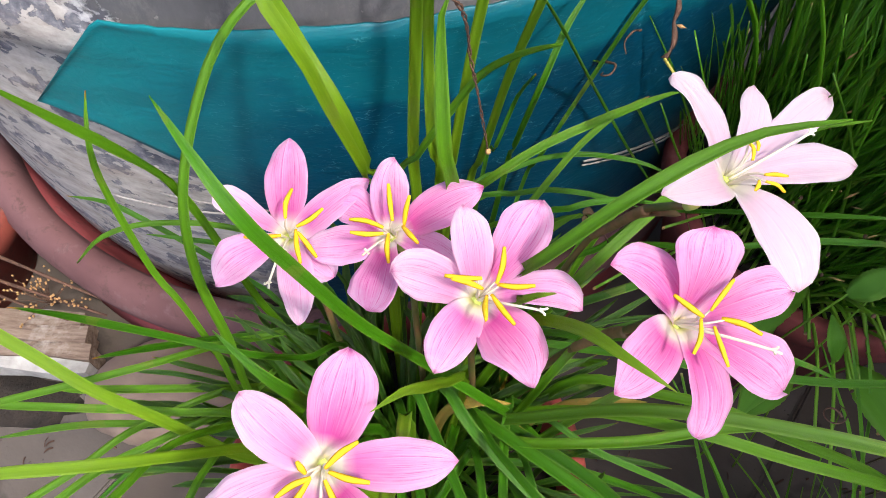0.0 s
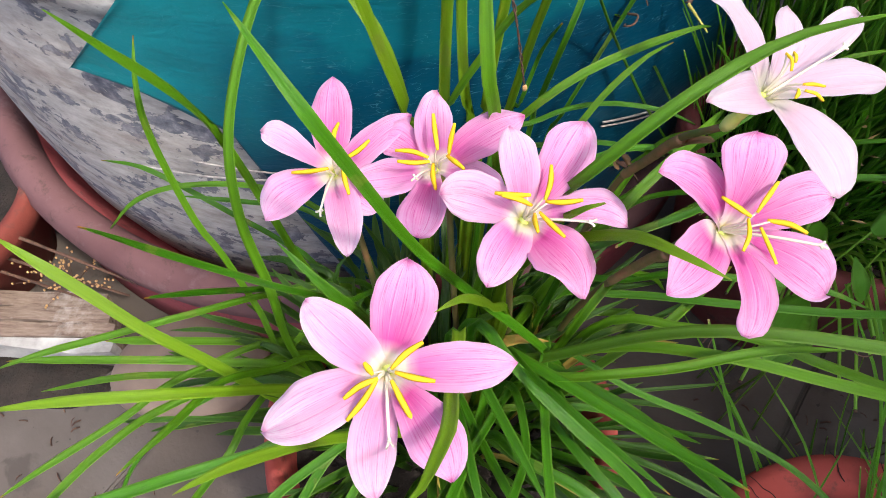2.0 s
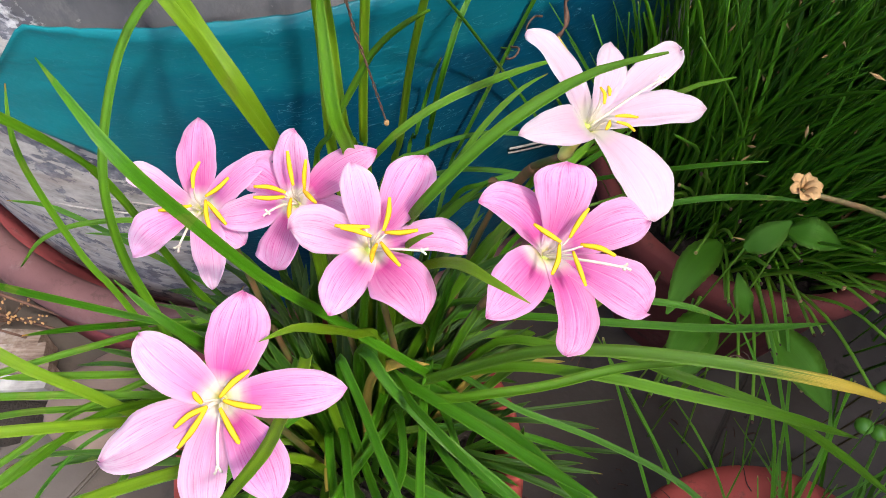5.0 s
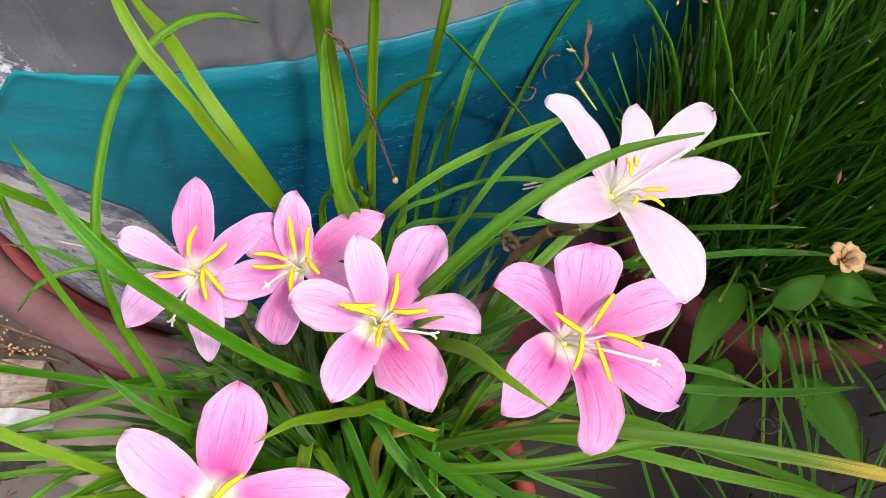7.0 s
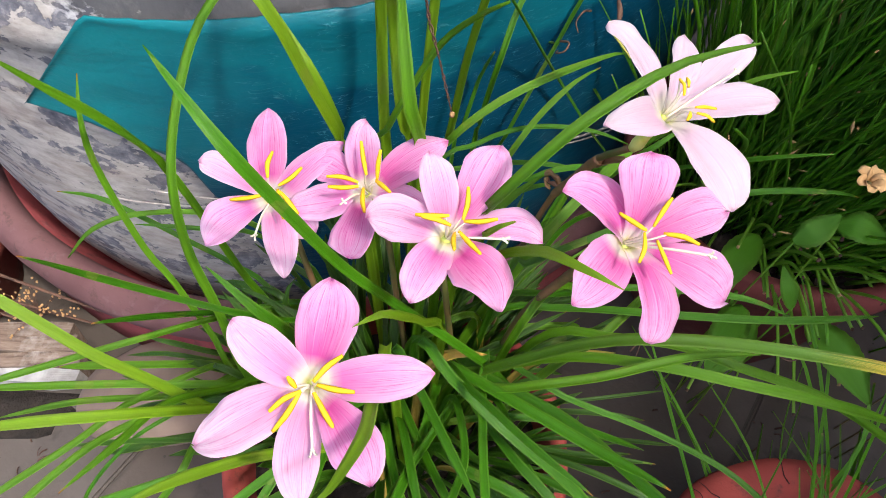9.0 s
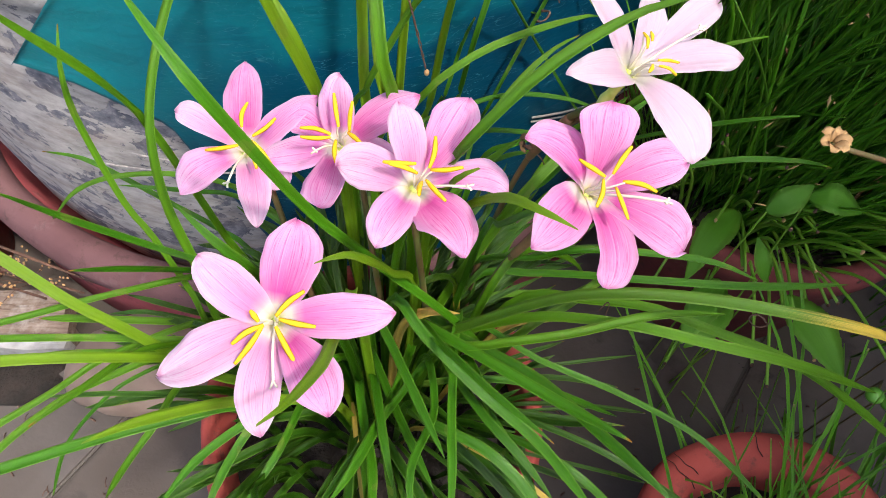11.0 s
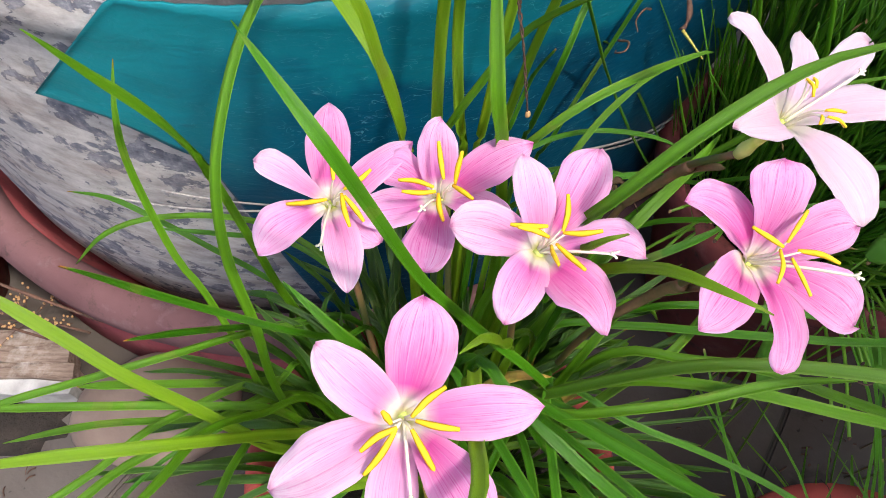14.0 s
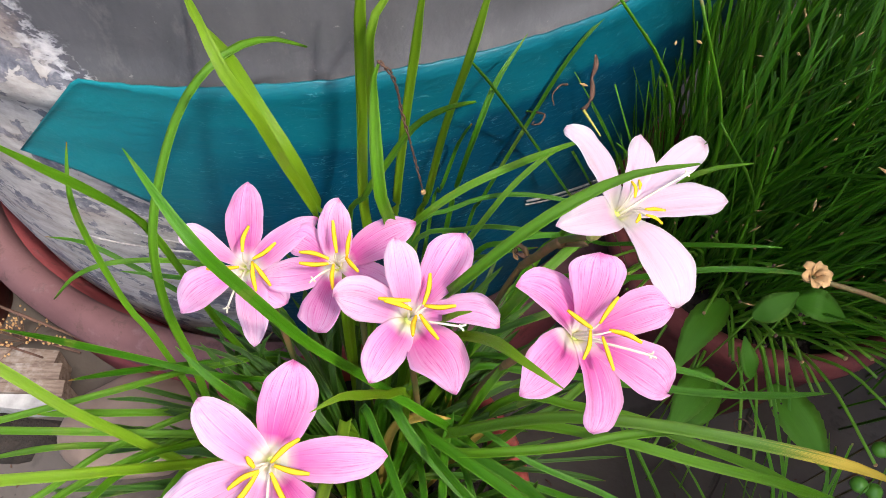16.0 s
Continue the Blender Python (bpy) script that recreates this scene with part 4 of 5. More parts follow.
# longer leaves that hang over the pot's rim toward the open pavers, some withered
for k in range(9):
    a = rnd.uniform(-1.15, -0.12)
    b = Vector((LB.x + rnd.uniform(-0.01, 0.05), LB.y + rnd.uniform(-0.05, 0.01), 0.162))
    reach, rise = rnd.uniform(0.10, 0.165), rnd.uniform(0.055, 0.095)
    out = Vector((math.cos(a), math.sin(a), 0))
    p2 = b + out * reach * 0.55 + Vector((0, 0, rise))
    p3 = p2 + out * reach * 0.5 + Vector((rnd.uniform(-0.012, 0.012), 0, rnd.uniform(-0.045, 0.005)))
    strap_leaf(rnd.uniform(0.0026, 0.0044) * (0.6 if k % 8 == 3 else 1.0), b, b + out * reach * 0.14 + Vector((0, 0, rise * 0.7)), p2, p3, n=18, material=AGED if k % 8 == 3 else STRAP if k % 3 == 1 else SHADED_INNER)


# ---- the rain lily: flowers ----
def tepal_mesh(base, axis, tip, arch, bend, width, swell, blunt, roll, lean, seed, outer):
    """One tepal: rises from the funnel, arches outward and recurves, pleated along its veins, with a wavy edge and a small point.
    arch, bend and width in millimetres; swell and blunt shape the outline; lean makes one half the broader."""
    n, m = 26, 14
    base = base - axis * (0.0007 if outer else 0.0)
    span = tip - base
    rise = span.dot(axis)
    out = span - axis * rise
    reach = out.length
    o = out / reach
    p = [base + o * 0.0010, base + o * reach * 0.14 + axis * 0.005, base + o * reach * 0.66 + axis * (rise + arch / 1000) + axis.cross(o) * (bend / 1000), tip]
    c = []
    for i in range(n + 1):
        s = i / n
        c.append((1 - s) ** 3 * p[0] + 3 * s * (1 - s) ** 2 * p[1] + 3 * s * s * (1 - s) * p[2] + s**3 * p[3])
    top = swell / (swell + blunt)
    peak = top**swell * (1 - top) ** blunt
    r = random.Random(seed)
    ph, ph2, curl = r.uniform(0, 6.3), r.uniform(0, 6.3), r.uniform(-0.25, 0.35)
    verts, uvs, faces = [], [], []
    for layer in (1, 0):
        for i, q in enumerate(c):
            s = i / n
            d = (c[min(i + 1, n)] - c[max(i - 1, 0)]).normalized()
            side = d.cross(axis).normalized()
            over = side.cross(d)
            a = roll * s
            side, over = side * math.cos(a) + over * math.sin(a), over * math.cos(a) - side * math.sin(a)
            w = width * 0.0005 * (0.27 * (1 - s) ** 2 + s**swell * (1 - s) ** blunt / peak) + 0.0003
            cup = 0.22 * (1 - s) ** 0.5 - 0.08 * s
            for j in range(m + 1):
                u = 2 * j / m - 1
                wu = w * (1 + (lean if u > 0 else -lean))
                edge = abs(u) ** 3
                h = cup * wu * u * u
                h += s * edge * (0.0010 * math.sin(s * 8 + ph + u * 2) + 0.0005 * math.sin(s * 21 + ph2 + u * 3) + curl * 0.0016 * s)
                h += 0.00022 * math.sin(u * 17 + ph) * min(1.0, s * 3) * (1 - 0.5 * s)
                h += 0.0007 * noise.noise(Vector((u * 1.6, s * 3.2, seed * 1.7))) * s
                h -= 0.0008 * math.exp(-(u * 5) ** 2) * (1 - 0.6 * s) * min(1.0, s * 4)
                rag = 1 + 0.020 * s * edge * math.sin(s * 33 + ph2)
                verts.append(q + side * (u * wu * rag) + over * (h - (0 if layer else 0.00035)))
                uvs.append((0.5 + u / 2, s))
    k = (n + 1) * (m + 1)
    for i in range(n):
        for j in range(m):
            q = (i * (m + 1) + j, i * (m + 1) + j + 1, (i + 1) * (m + 1) + j + 1, (i + 1) * (m + 1) + j)
            faces.append(q)
            faces.append(tuple(k + v for v in reversed(q)))
        for j in (0, m):
            p, q = i * (m + 1) + j, (i + 1) * (m + 1) + j
            faces.append((p, q, k + q, k + p) if j == 0 else (q, p, k + p, k + q))
    b = n * (m + 1)
    for j in range(m):
        faces.append((b + j, b + j + 1, k + b + j + 1, k + b + j))
    return verts, faces, uvs


def lily_flower(throat, axis, tepals, style_tip, materials, anthers, foot=None, seed=0, odd=1, size=1.0, cup=1.0, via=None, label=""):
    """tepals: rows of the tip's place, then arch, bend, width, swell, blunt, roll and lean; odd: which three are the outer ones; materials: one for the outer and one for the inner, or one for each."""
    throat, ax = Vector(throat) - LB, Vector(axis).normalized()
    r = random.Random(seed)
    x = ax.orthogonal().normalized()
    y = ax.cross(x)
    # the funnel and ovary carry the flower
    tubep = [throat - ax * 0.020 * cup, throat - ax * 0.012 * cup, throat - ax * 0.004 * cup, throat + ax * 0.0002]
    flower = part("flower", flower_cup(tubep, x * cup, y * cup), lily, label)
    for k, (px, py, pz, *form) in enumerate(tepals):
        outer = k % 2 == odd
        shape = tepal_mesh(throat, ax, Vector((px, py, pz)) - LB, *form, seed * 7 + k, outer)
        part("tepal", mesh_from("tepal", shape[0], shape[1], materials[k] if len(materials) > 2 else materials[0 if outer else 1], shape[2]), flower)
    for inner, end in anthers:
        p, q = Vector(inner) - LB, Vector(end) - LB
        along = q - p
        hold = p.lerp(q, 0.12)
        rad = (hold - throat) - ax * (hold - throat).dot(ax)
        part("filament", tube("filament", [throat + rad * 0.2, throat.lerp(hold, 0.55) + ax * 0.0012 - rad * 0.12, hold - ax * 0.0004], 0.00045, CREAM, 8, 6, 0.0003), flower)
        bow = ax * r.uniform(0.0004, 0.0014) + ax.cross(along).normalized() * along.length * r.uniform(-0.07, 0.07)
        part("anther", blade("anther", [p, p.lerp(q, 0.5) + bow, q], 0.0014 + 0.0005 * size, YELLOW, 10, -0.7, up=ax, profile=lambda s: 0.55 + 0.45 * math.sin(math.pi * s), thick=0.0005), flower)
    st = Vector(style_tip) - LB
    mid = throat.lerp(st, 0.5) + ax * 0.0025
    style = part("style", tube("style", [throat, mid, st], 0.0005, CREAM, 12, 6, 0.0004), flower, "white style with a three-lobed stigma")
    d = (st - mid).normalized()
    for k in range(3):
        a = k * 2.1 + seed
        s1 = st + d * 0.0012 + (x * math.cos(a) + y * math.sin(a)) * 0.0008
        s2 = st + d * 0.0022 + (x * math.cos(a) + y * math.sin(a)) * 0.0014 - d * 0.0009
        part("stigma_lobe", tube("stigma_lobe", [st - d * 0.0004, s1, s2], 0.00035, CREAM, 6, 6, 0.0004), style)
    foot = Vector(foot) - LB
    low = throat - ax * 0.019 * cup
    between = [foot.lerp(low, 0.5) + Vector((0, 0, 0.012)), low - ax * 0.012] if via is None else [Vector(q) - LB for q in via]
    part("stem", tube("stem", [foot, *between, low], 0.0017, STEM, 28, 10, 0.0014), lily, "slender greenish brown flower stalk")


def flower_cup(p, x, y):
    rings = [(p[0], 0.0018), (p[0].lerp(p[1], 0.5), 0.0026), (p[1], 0.0019), (p[2], 0.0019), (p[3], 0.0020)]
    verts, faces, n = [], [], 10
    for q, rad in rings:
        for k in range(n):
            a = 2 * math.pi * k / n
            verts.append(q + x * (rad * math.cos(a)) + y * (rad * math.sin(a)))
    for i in range(len(rings) - 1):
        for k in range(n):
            faces.append((i * n + k, i * n + (k + 1) % n, (i + 1) * n + (k + 1) % n, (i + 1) * n + k))
    faces += [tuple(range(n - 1, -1, -1))]
    verts.append(p[3] + (p[3] - p[2]) * 0.12)
    faces += [(4 * n + k, 4 * n + (k + 1) % n, 5 * n) for k in range(n)]
    return mesh_from("flower", verts, faces, THROAT)


lily_flower((-0.0314, 0.0491, 0.38), (0.02, -0.31, 0.95), [
    (-0.0245, 0.078, 0.3928, 3.02, -1.08, 17.9, 1.62, 0.81, 0.06, 0.1),
    (0.0056, 0.0497, 0.3814, 2.97, -0.2, 13.17, 1.36, 0.78, -0.02, 0.01),
    (-0.0137, 0.0177, 0.381, 2.89, 6.22, 14.89, 2.35, 0.97, 0.09, 0.09),
    (-0.0341, 0.0156, 0.3725, 3.16, -5.08, 12.49, 1.58, 0.81, 0.16, -0.02),
    (-0.0652, 0.0333, 0.3774, 3.11, 0.27, 16.84, 1.68, 0.75, -0.46, -0.03),
    (-0.0528, 0.064, 0.3958, 3, -0.8, 13.17, 1.22, 0.73, -0.2, -0.22),
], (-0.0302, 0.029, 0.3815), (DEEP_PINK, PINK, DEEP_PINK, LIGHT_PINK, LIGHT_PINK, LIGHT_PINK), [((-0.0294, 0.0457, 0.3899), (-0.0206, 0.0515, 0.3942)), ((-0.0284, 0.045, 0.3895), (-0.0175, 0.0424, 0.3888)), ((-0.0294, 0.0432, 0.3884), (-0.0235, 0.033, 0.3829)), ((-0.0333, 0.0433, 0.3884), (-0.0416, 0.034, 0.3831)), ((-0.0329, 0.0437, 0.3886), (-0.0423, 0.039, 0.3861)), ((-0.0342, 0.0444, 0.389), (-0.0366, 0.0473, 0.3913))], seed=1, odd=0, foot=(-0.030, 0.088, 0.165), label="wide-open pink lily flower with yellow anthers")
lily_flower((-0.0538, 0.1346, 0.3585), (0, -0.42, 0.9), [
    (-0.053, 0.1639, 0.3783, 2.72, 0.12, 14.7, 1.55, 0.87, 0.15, -0.03),
    (-0.0246, 0.1503, 0.3721, 3.5, 4.42, 10.34, 1.02, 0.68, 0.17, 0.37),
    (-0.0369, 0.1205, 0.3548, 3, 0, 12.5, 1.4, 0.65, 0, 0),
    (-0.0484, 0.104, 0.3504, 3.11, 0.5, 12.12, 1.17, 0.79, -0.17, -0.24),
    (-0.0775, 0.116, 0.3566, 3.62, -1.41, 14.42, 1.86, 0.82, -0.15, 0.39),
    (-0.0775, 0.1404, 0.3759, 3.16, 0.41, 9.18, 1.89, 0.55, 0.08, 0.41),
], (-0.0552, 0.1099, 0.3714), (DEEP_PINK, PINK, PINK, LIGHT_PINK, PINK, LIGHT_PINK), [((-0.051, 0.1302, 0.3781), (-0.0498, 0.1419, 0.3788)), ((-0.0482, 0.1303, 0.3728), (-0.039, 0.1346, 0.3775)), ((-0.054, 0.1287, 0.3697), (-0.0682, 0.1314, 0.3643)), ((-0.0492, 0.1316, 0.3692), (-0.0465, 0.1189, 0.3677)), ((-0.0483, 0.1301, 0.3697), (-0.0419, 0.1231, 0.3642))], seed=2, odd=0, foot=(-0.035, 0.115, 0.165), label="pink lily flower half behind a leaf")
lily_flower((-0.0164, 0.1322, 0.3632), (-0.15, -0.33, 0.93), [
    (-0.0149, 0.1517, 0.3823, 3.53, 4.29, 12.85, 1.11, 0.73, -0.01, 0.2),
    (0.0151, 0.1413, 0.3805, 3.77, 3.87, 14.28, 1.65, 0.81, 0.12, 0.22),
    (0.0074, 0.1169, 0.3645, 3.46, 0.86, 10.36, 1.58, 0.75, 0.01, -0.39),
    (-0.0235, 0.1033, 0.3634, 1.56, 1.68, 20.3, 2.19, 0.68, -0.58, 0.09),
    (-0.0471, 0.1294, 0.3612, 3.3, -1.1, 12.81, 1.24, 0.75, 0.01, -0.35),
    (-0.0356, 0.1408, 0.3687, 3.37, -0.86, 13.51, 2.03, 0.48, -0.01, 0.4),
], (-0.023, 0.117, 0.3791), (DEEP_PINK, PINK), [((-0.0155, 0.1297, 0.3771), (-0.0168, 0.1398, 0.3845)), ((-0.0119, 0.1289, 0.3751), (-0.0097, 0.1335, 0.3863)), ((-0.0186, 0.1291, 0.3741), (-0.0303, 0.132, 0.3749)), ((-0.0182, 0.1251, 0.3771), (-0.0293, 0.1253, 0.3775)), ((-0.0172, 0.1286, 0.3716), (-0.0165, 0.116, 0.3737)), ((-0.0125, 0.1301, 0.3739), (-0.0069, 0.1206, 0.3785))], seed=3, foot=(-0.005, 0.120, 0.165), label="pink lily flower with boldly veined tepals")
lily_flower((0.012, 0.1013, 0.3759), (0.05, -0.41, 0.91), [
    (0.0074, 0.1238, 0.3959, 2.8, -0.64, 11.67, 1.36, 0.67, -0.12, 0.07),
    (0.0322, 0.1275, 0.3927, 2.38, -4.29, 16.65, 2.2, 0.74, -0.13, -0.17),
    (0.0448, 0.0971, 0.3767, 3.73, 5.2, 10.83, 1.76, 0.6, 0.26, -0.62),
    (0.0279, 0.073, 0.3743, 1.69, 9.72, 23.43, 1.95, 0.86, 0.86, 0.28),
    (-0.0015, 0.0771, 0.3758, 3.09, -1.53, 13.45, 1.09, 0.74, -0.13, 0.07),
    (-0.0151, 0.1088, 0.3803, 3.81, -3.82, 15.52, 1.55, 0.66, 0.58, 0.07),
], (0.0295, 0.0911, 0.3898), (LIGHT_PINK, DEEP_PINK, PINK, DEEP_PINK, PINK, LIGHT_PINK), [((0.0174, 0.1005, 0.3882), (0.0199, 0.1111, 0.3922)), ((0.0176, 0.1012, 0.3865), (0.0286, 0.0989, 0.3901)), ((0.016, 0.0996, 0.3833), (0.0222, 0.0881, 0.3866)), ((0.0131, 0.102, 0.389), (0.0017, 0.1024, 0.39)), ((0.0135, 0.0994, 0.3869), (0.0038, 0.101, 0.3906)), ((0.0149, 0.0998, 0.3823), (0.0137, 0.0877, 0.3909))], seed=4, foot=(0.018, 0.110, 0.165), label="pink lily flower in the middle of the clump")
lily_flower((0.0681, 0.0861, 0.3908), (0.36, -0.46, 0.81), [
    (0.0475, 0.0972, 0.406, 3.29, -6.05, 13.04, 1.57, 0.79, -0.14, 0.49),
    (0.0754, 0.1053, 0.4128, 2.76, -0.43, 18.59, 2.28, 0.56, 0.38, -0.12),
    (0.1026, 0.0954, 0.3933, 1.82, 0.06, 14.7, 1.95, 0.79, -0.01, -0.37),
    (0.0999, 0.0707, 0.3782, 3.07, 2.06, 16.55, 1.9, 0.61, -0.14, -0.22),
    (0.0711, 0.0561, 0.3813, 3.32, 3.16, 15.19, 1.32, 0.5, 0.19, -0.54),
    (0.0475, 0.0648, 0.3924, 3.29, 2.48, 16.39, 1.11, 0.91, -0.26, 0.24),
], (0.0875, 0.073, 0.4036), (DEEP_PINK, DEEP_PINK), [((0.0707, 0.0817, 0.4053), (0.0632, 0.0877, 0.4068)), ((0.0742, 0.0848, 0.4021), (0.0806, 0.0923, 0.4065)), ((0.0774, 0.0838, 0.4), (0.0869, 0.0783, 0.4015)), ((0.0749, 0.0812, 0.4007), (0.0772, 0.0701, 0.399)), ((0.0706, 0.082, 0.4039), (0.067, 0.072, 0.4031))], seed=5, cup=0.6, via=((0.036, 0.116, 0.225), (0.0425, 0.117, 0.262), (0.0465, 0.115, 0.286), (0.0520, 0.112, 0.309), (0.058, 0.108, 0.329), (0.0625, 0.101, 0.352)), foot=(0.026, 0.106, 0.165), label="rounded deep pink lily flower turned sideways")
lily_flower((0.0873, 0.1288, 0.4016), (0.3, -0.15, 0.9), [
    (0.0661, 0.1469, 0.4274, 2.35, -0.71, 12.22, 1.28, 0.63, -0.13, 0.27),
    (0.098, 0.1579, 0.4116, 2.85, -1.19, 10.66, 1.58, 0.73, -0.19, 0.17),
    (0.1236, 0.1577, 0.4065, 3.03, 1.32, 10.96, 1.83, 0.59, -0.1, -0.04),
    (0.1279, 0.1337, 0.4013, 2.78, 0.33, 12.26, 1.33, 0.7, -0.04, -0.21),
    (0.1042, 0.0952, 0.3931, 3.47, 2.19, 18.16, 1.74, 0.66, -0.16, -0.3),
    (0.0606, 0.1121, 0.4184, 2.76, 1.67, 11.74, 0.69, 0.74, 0.28, 0),
], (0.1111, 0.1396, 0.4106), (PALE, PALE), [((0.0893, 0.1324, 0.4165), (0.0896, 0.1259, 0.4154)), ((0.0922, 0.1335, 0.4157), (0.092, 0.1295, 0.4151)), ((0.0929, 0.1223, 0.4137), (0.1008, 0.1236, 0.4112)), ((0.0928, 0.1202, 0.4134), (0.0988, 0.1181, 0.411)), ((0.0906, 0.1201, 0.4141), (0.0886, 0.1164, 0.4141))], seed=6, odd=0, size=0.2, via=((0.040, 0.140, 0.240), (0.0530, 0.154, 0.288), (0.0640, 0.158, 0.322), (0.0690, 0.151, 0.342), (0.0735, 0.1445, 0.362)), foot=(0.028, 0.122, 0.165), label="pale pink lily flower seen from its side")

# the dry twisted remnant that hangs from a leaf's tip
string = thing("dried_stalk", "twisted brown dried stalk hanging from a leaf tip", "dried stalk", (0.003, 0.167, 0.439))
sp = [(0.003, 0.167, 0.439), (0.007, 0.168, 0.432), (0.009, 0.170, 0.421), (0.010, 0.170, 0.412), (0.013, 0.168, 0.397), (0.016, 0.167, 0.380), (0.018, 0.166, 0.368)]
for k in range(2):
    line = spline([Vector(p) - Vector(sp[0]) for p in sp], 48)
    strand = [q + Vector((math.cos(i * 0.9 + k * math.pi), math.sin(i * 0.9 + k * math.pi), 0)) * (0.00042 * (1 - 0.4 * i / 48) * (1 + 0.5 * math.sin(i * 0.37))) for i, q in enumerate(line)]
    part("stalk", tube("stalk", strand, 0.00040, TWIG, 96, 6, 0.00022, wobble=0.6), string)
part("dry_tip", lump("dry_tip", (0.0011, 0.0011, 0.0016), DRY_PETAL, 3, 2), string, at=Matrix.Translation(Vector(sp[-1]) - Vector(sp[0])))
for points in (((0.0745, 0.1430, 0.3640), (0.0725, 0.1465, 0.3560), (0.0690, 0.1510, 0.3420), (0.0640, 0.1580, 0.3220)), ((0.0632, 0.0990, 0.3560), (0.0612, 0.1040, 0.3440), (0.0580, 0.1080, 0.3290), (0.0535, 0.1115, 0.3130))):
    q = [Vector(p) - LB for p in points]
    sheath = part("spathe", tube("spathe", q, 0.0021, SPATHE, 20, 12, 0.0019, wobble=0.05), lily, "papery brown spathe round a stalk")
    out = Vector((0.0022, -0.0016, 0.0006))
    part("bract_tip", blade("bract_tip", [q[1] + out, q[0] + out * 1.5, q[0] + out * 2.6 + Vector((0.004, -0.001, 0.003))], 0.0030, SPATHE, 10, 0.9, thick=0.0003), sheath)


def dried_bit(label, radius, material, *pts):
    o = Vector(pts[0])
    d = thing("dried_curl", label, "dried leaf", pts[0], "dried curls")
    part("curl", tube("curl", [Vector(q) - o for q in pts], radius, material, 24, 6, radius * 0.5, wobble=0.2), d)


hanging = thing("dried_curl", "twisted brown strip of a dried leaf", "dried leaf", (0.107, 0.262, 0.352), "dried curls")
part("strip", blade("strip", [(0, 0, 0.006), (-0.001, -0.006, 0.004), (-0.003, -0.013, 0.002), (-0.004, -0.022, -0.003), (-0.009, -0.031, -0.002)], 0.0030, TWIG, 30, 0.8, twist=3.5, thick=0.0004, profile=lambda s: 0.35 + 0.65 * abs(math.sin(s * 8.0))), hanging)
dried_bit("shrivelled yellow leaf end", 0.0008, AGED, (0.098, 0.231, 0.350), (0.101, 0.226, 0.348), (0.106, 0.219, 0.344))
dried_bit("thin curled brown dried leaf end", 0.0007, TWIG, (0.081, 0.257, 0.322), (0.084, 0.251, 0.326), (0.081, 0.245, 0.326), (0.077, 0.246, 0.324), (0.079, 0.251, 0.321))
dried_bit("thin curled brown dried leaf end", 0.0007, TWIG, (0.098, 0.270, 0.330), (0.093, 0.266, 0.333), (0.089, 0.262, 0.330), (0.090, 0.258, 0.326))
crumpled = thing("dried_curl", "shrivelled brown leaf end with torn holes", "dried leaf", (0.0640, 0.1670, 0.3200), "dried curls")
for k, (wd, *pts) in enumerate(((0.0050, (-0.004, 0.003, 0.002), (0.000, 0.002, 0.004), (0.003, -0.001, 0.003), (0.005, -0.003, 0.000)), (0.0040, (-0.004, 0.003, -0.001), (-0.002, -0.002, 0.001), (0.002, -0.004, 0.000), (0.005, -0.005, -0.003)), (0.0030, (-0.003, 0.001, 0.003), (-0.004, -0.003, 0.001), (-0.001, -0.005, -0.002)))):
    part("dry_fold", blade("dry_fold", [Vector(q) * 0.7 for q in pts], wd * 0.8, TWIG if k % 2 else SPATHE, 14, 1.1, twist=1.6 - k, thick=0.0004, profile=lambda s: 0.35 + 0.5 * abs(math.sin(s * 7.0))), crumpled)
part("thread", tube("thread", [(0.004, -0.004, -0.001), (0.007, -0.006, -0.004), (0.009, -0.006, -0.009)], 0.0003, TWIG, 8, 5), crumpled)
dried_bit("thin curled brown dried leaf end", 0.00042, TWIG, (0.089, 0.088, 0.303), (0.092, 0.090, 0.306), (0.094, 0.091, 0.302), (0.092, 0.087, 0.300))
dried_bit("thin curled brown dried leaf end", 0.0005, TWIG, *[(0.176 + 0.0045 * math.cos(0.75 * j), 0.099 + 0.0040 * math.sin(0.75 * j), 0.262 + 0.0006 * j) for j in range(11)])

# ---- the dense grass tuft ----
tuft = thing("grass_tuft", "dense tuft of dark green thin grassy leaves with brown tips", "grass", (0.275, 0.285, 0.162))
rnd = random.Random(11)
shapes = []
for k in range(12):
    bow = rnd.uniform(0.02, 0.42)
    pts = [(0, 0, 0), (bow * 0.10, 0, 0.33), (bow * 0.42, rnd.uniform(-0.03, 0.03), 0.68), (bow * 1.1, rnd.uniform(-0.06, 0.06), 1.0)]
    blunt = 0.5 if k % 3 == 0 else 0.12
    shapes.append(blade("grass_leaf", pts, rnd.uniform(0.0070, 0.0105), GRASS, 9, 0.45, up=Vector((-1, 0, 0.3)), thick=0.0018, twist=rnd.uniform(-0.4, 0.4), profile=lambda s, q=blunt: (0.7 + 0.3 * min(1.0, s * 3)) * max(q, min(1.0, (1 - s) * 4)) ** 0.7))


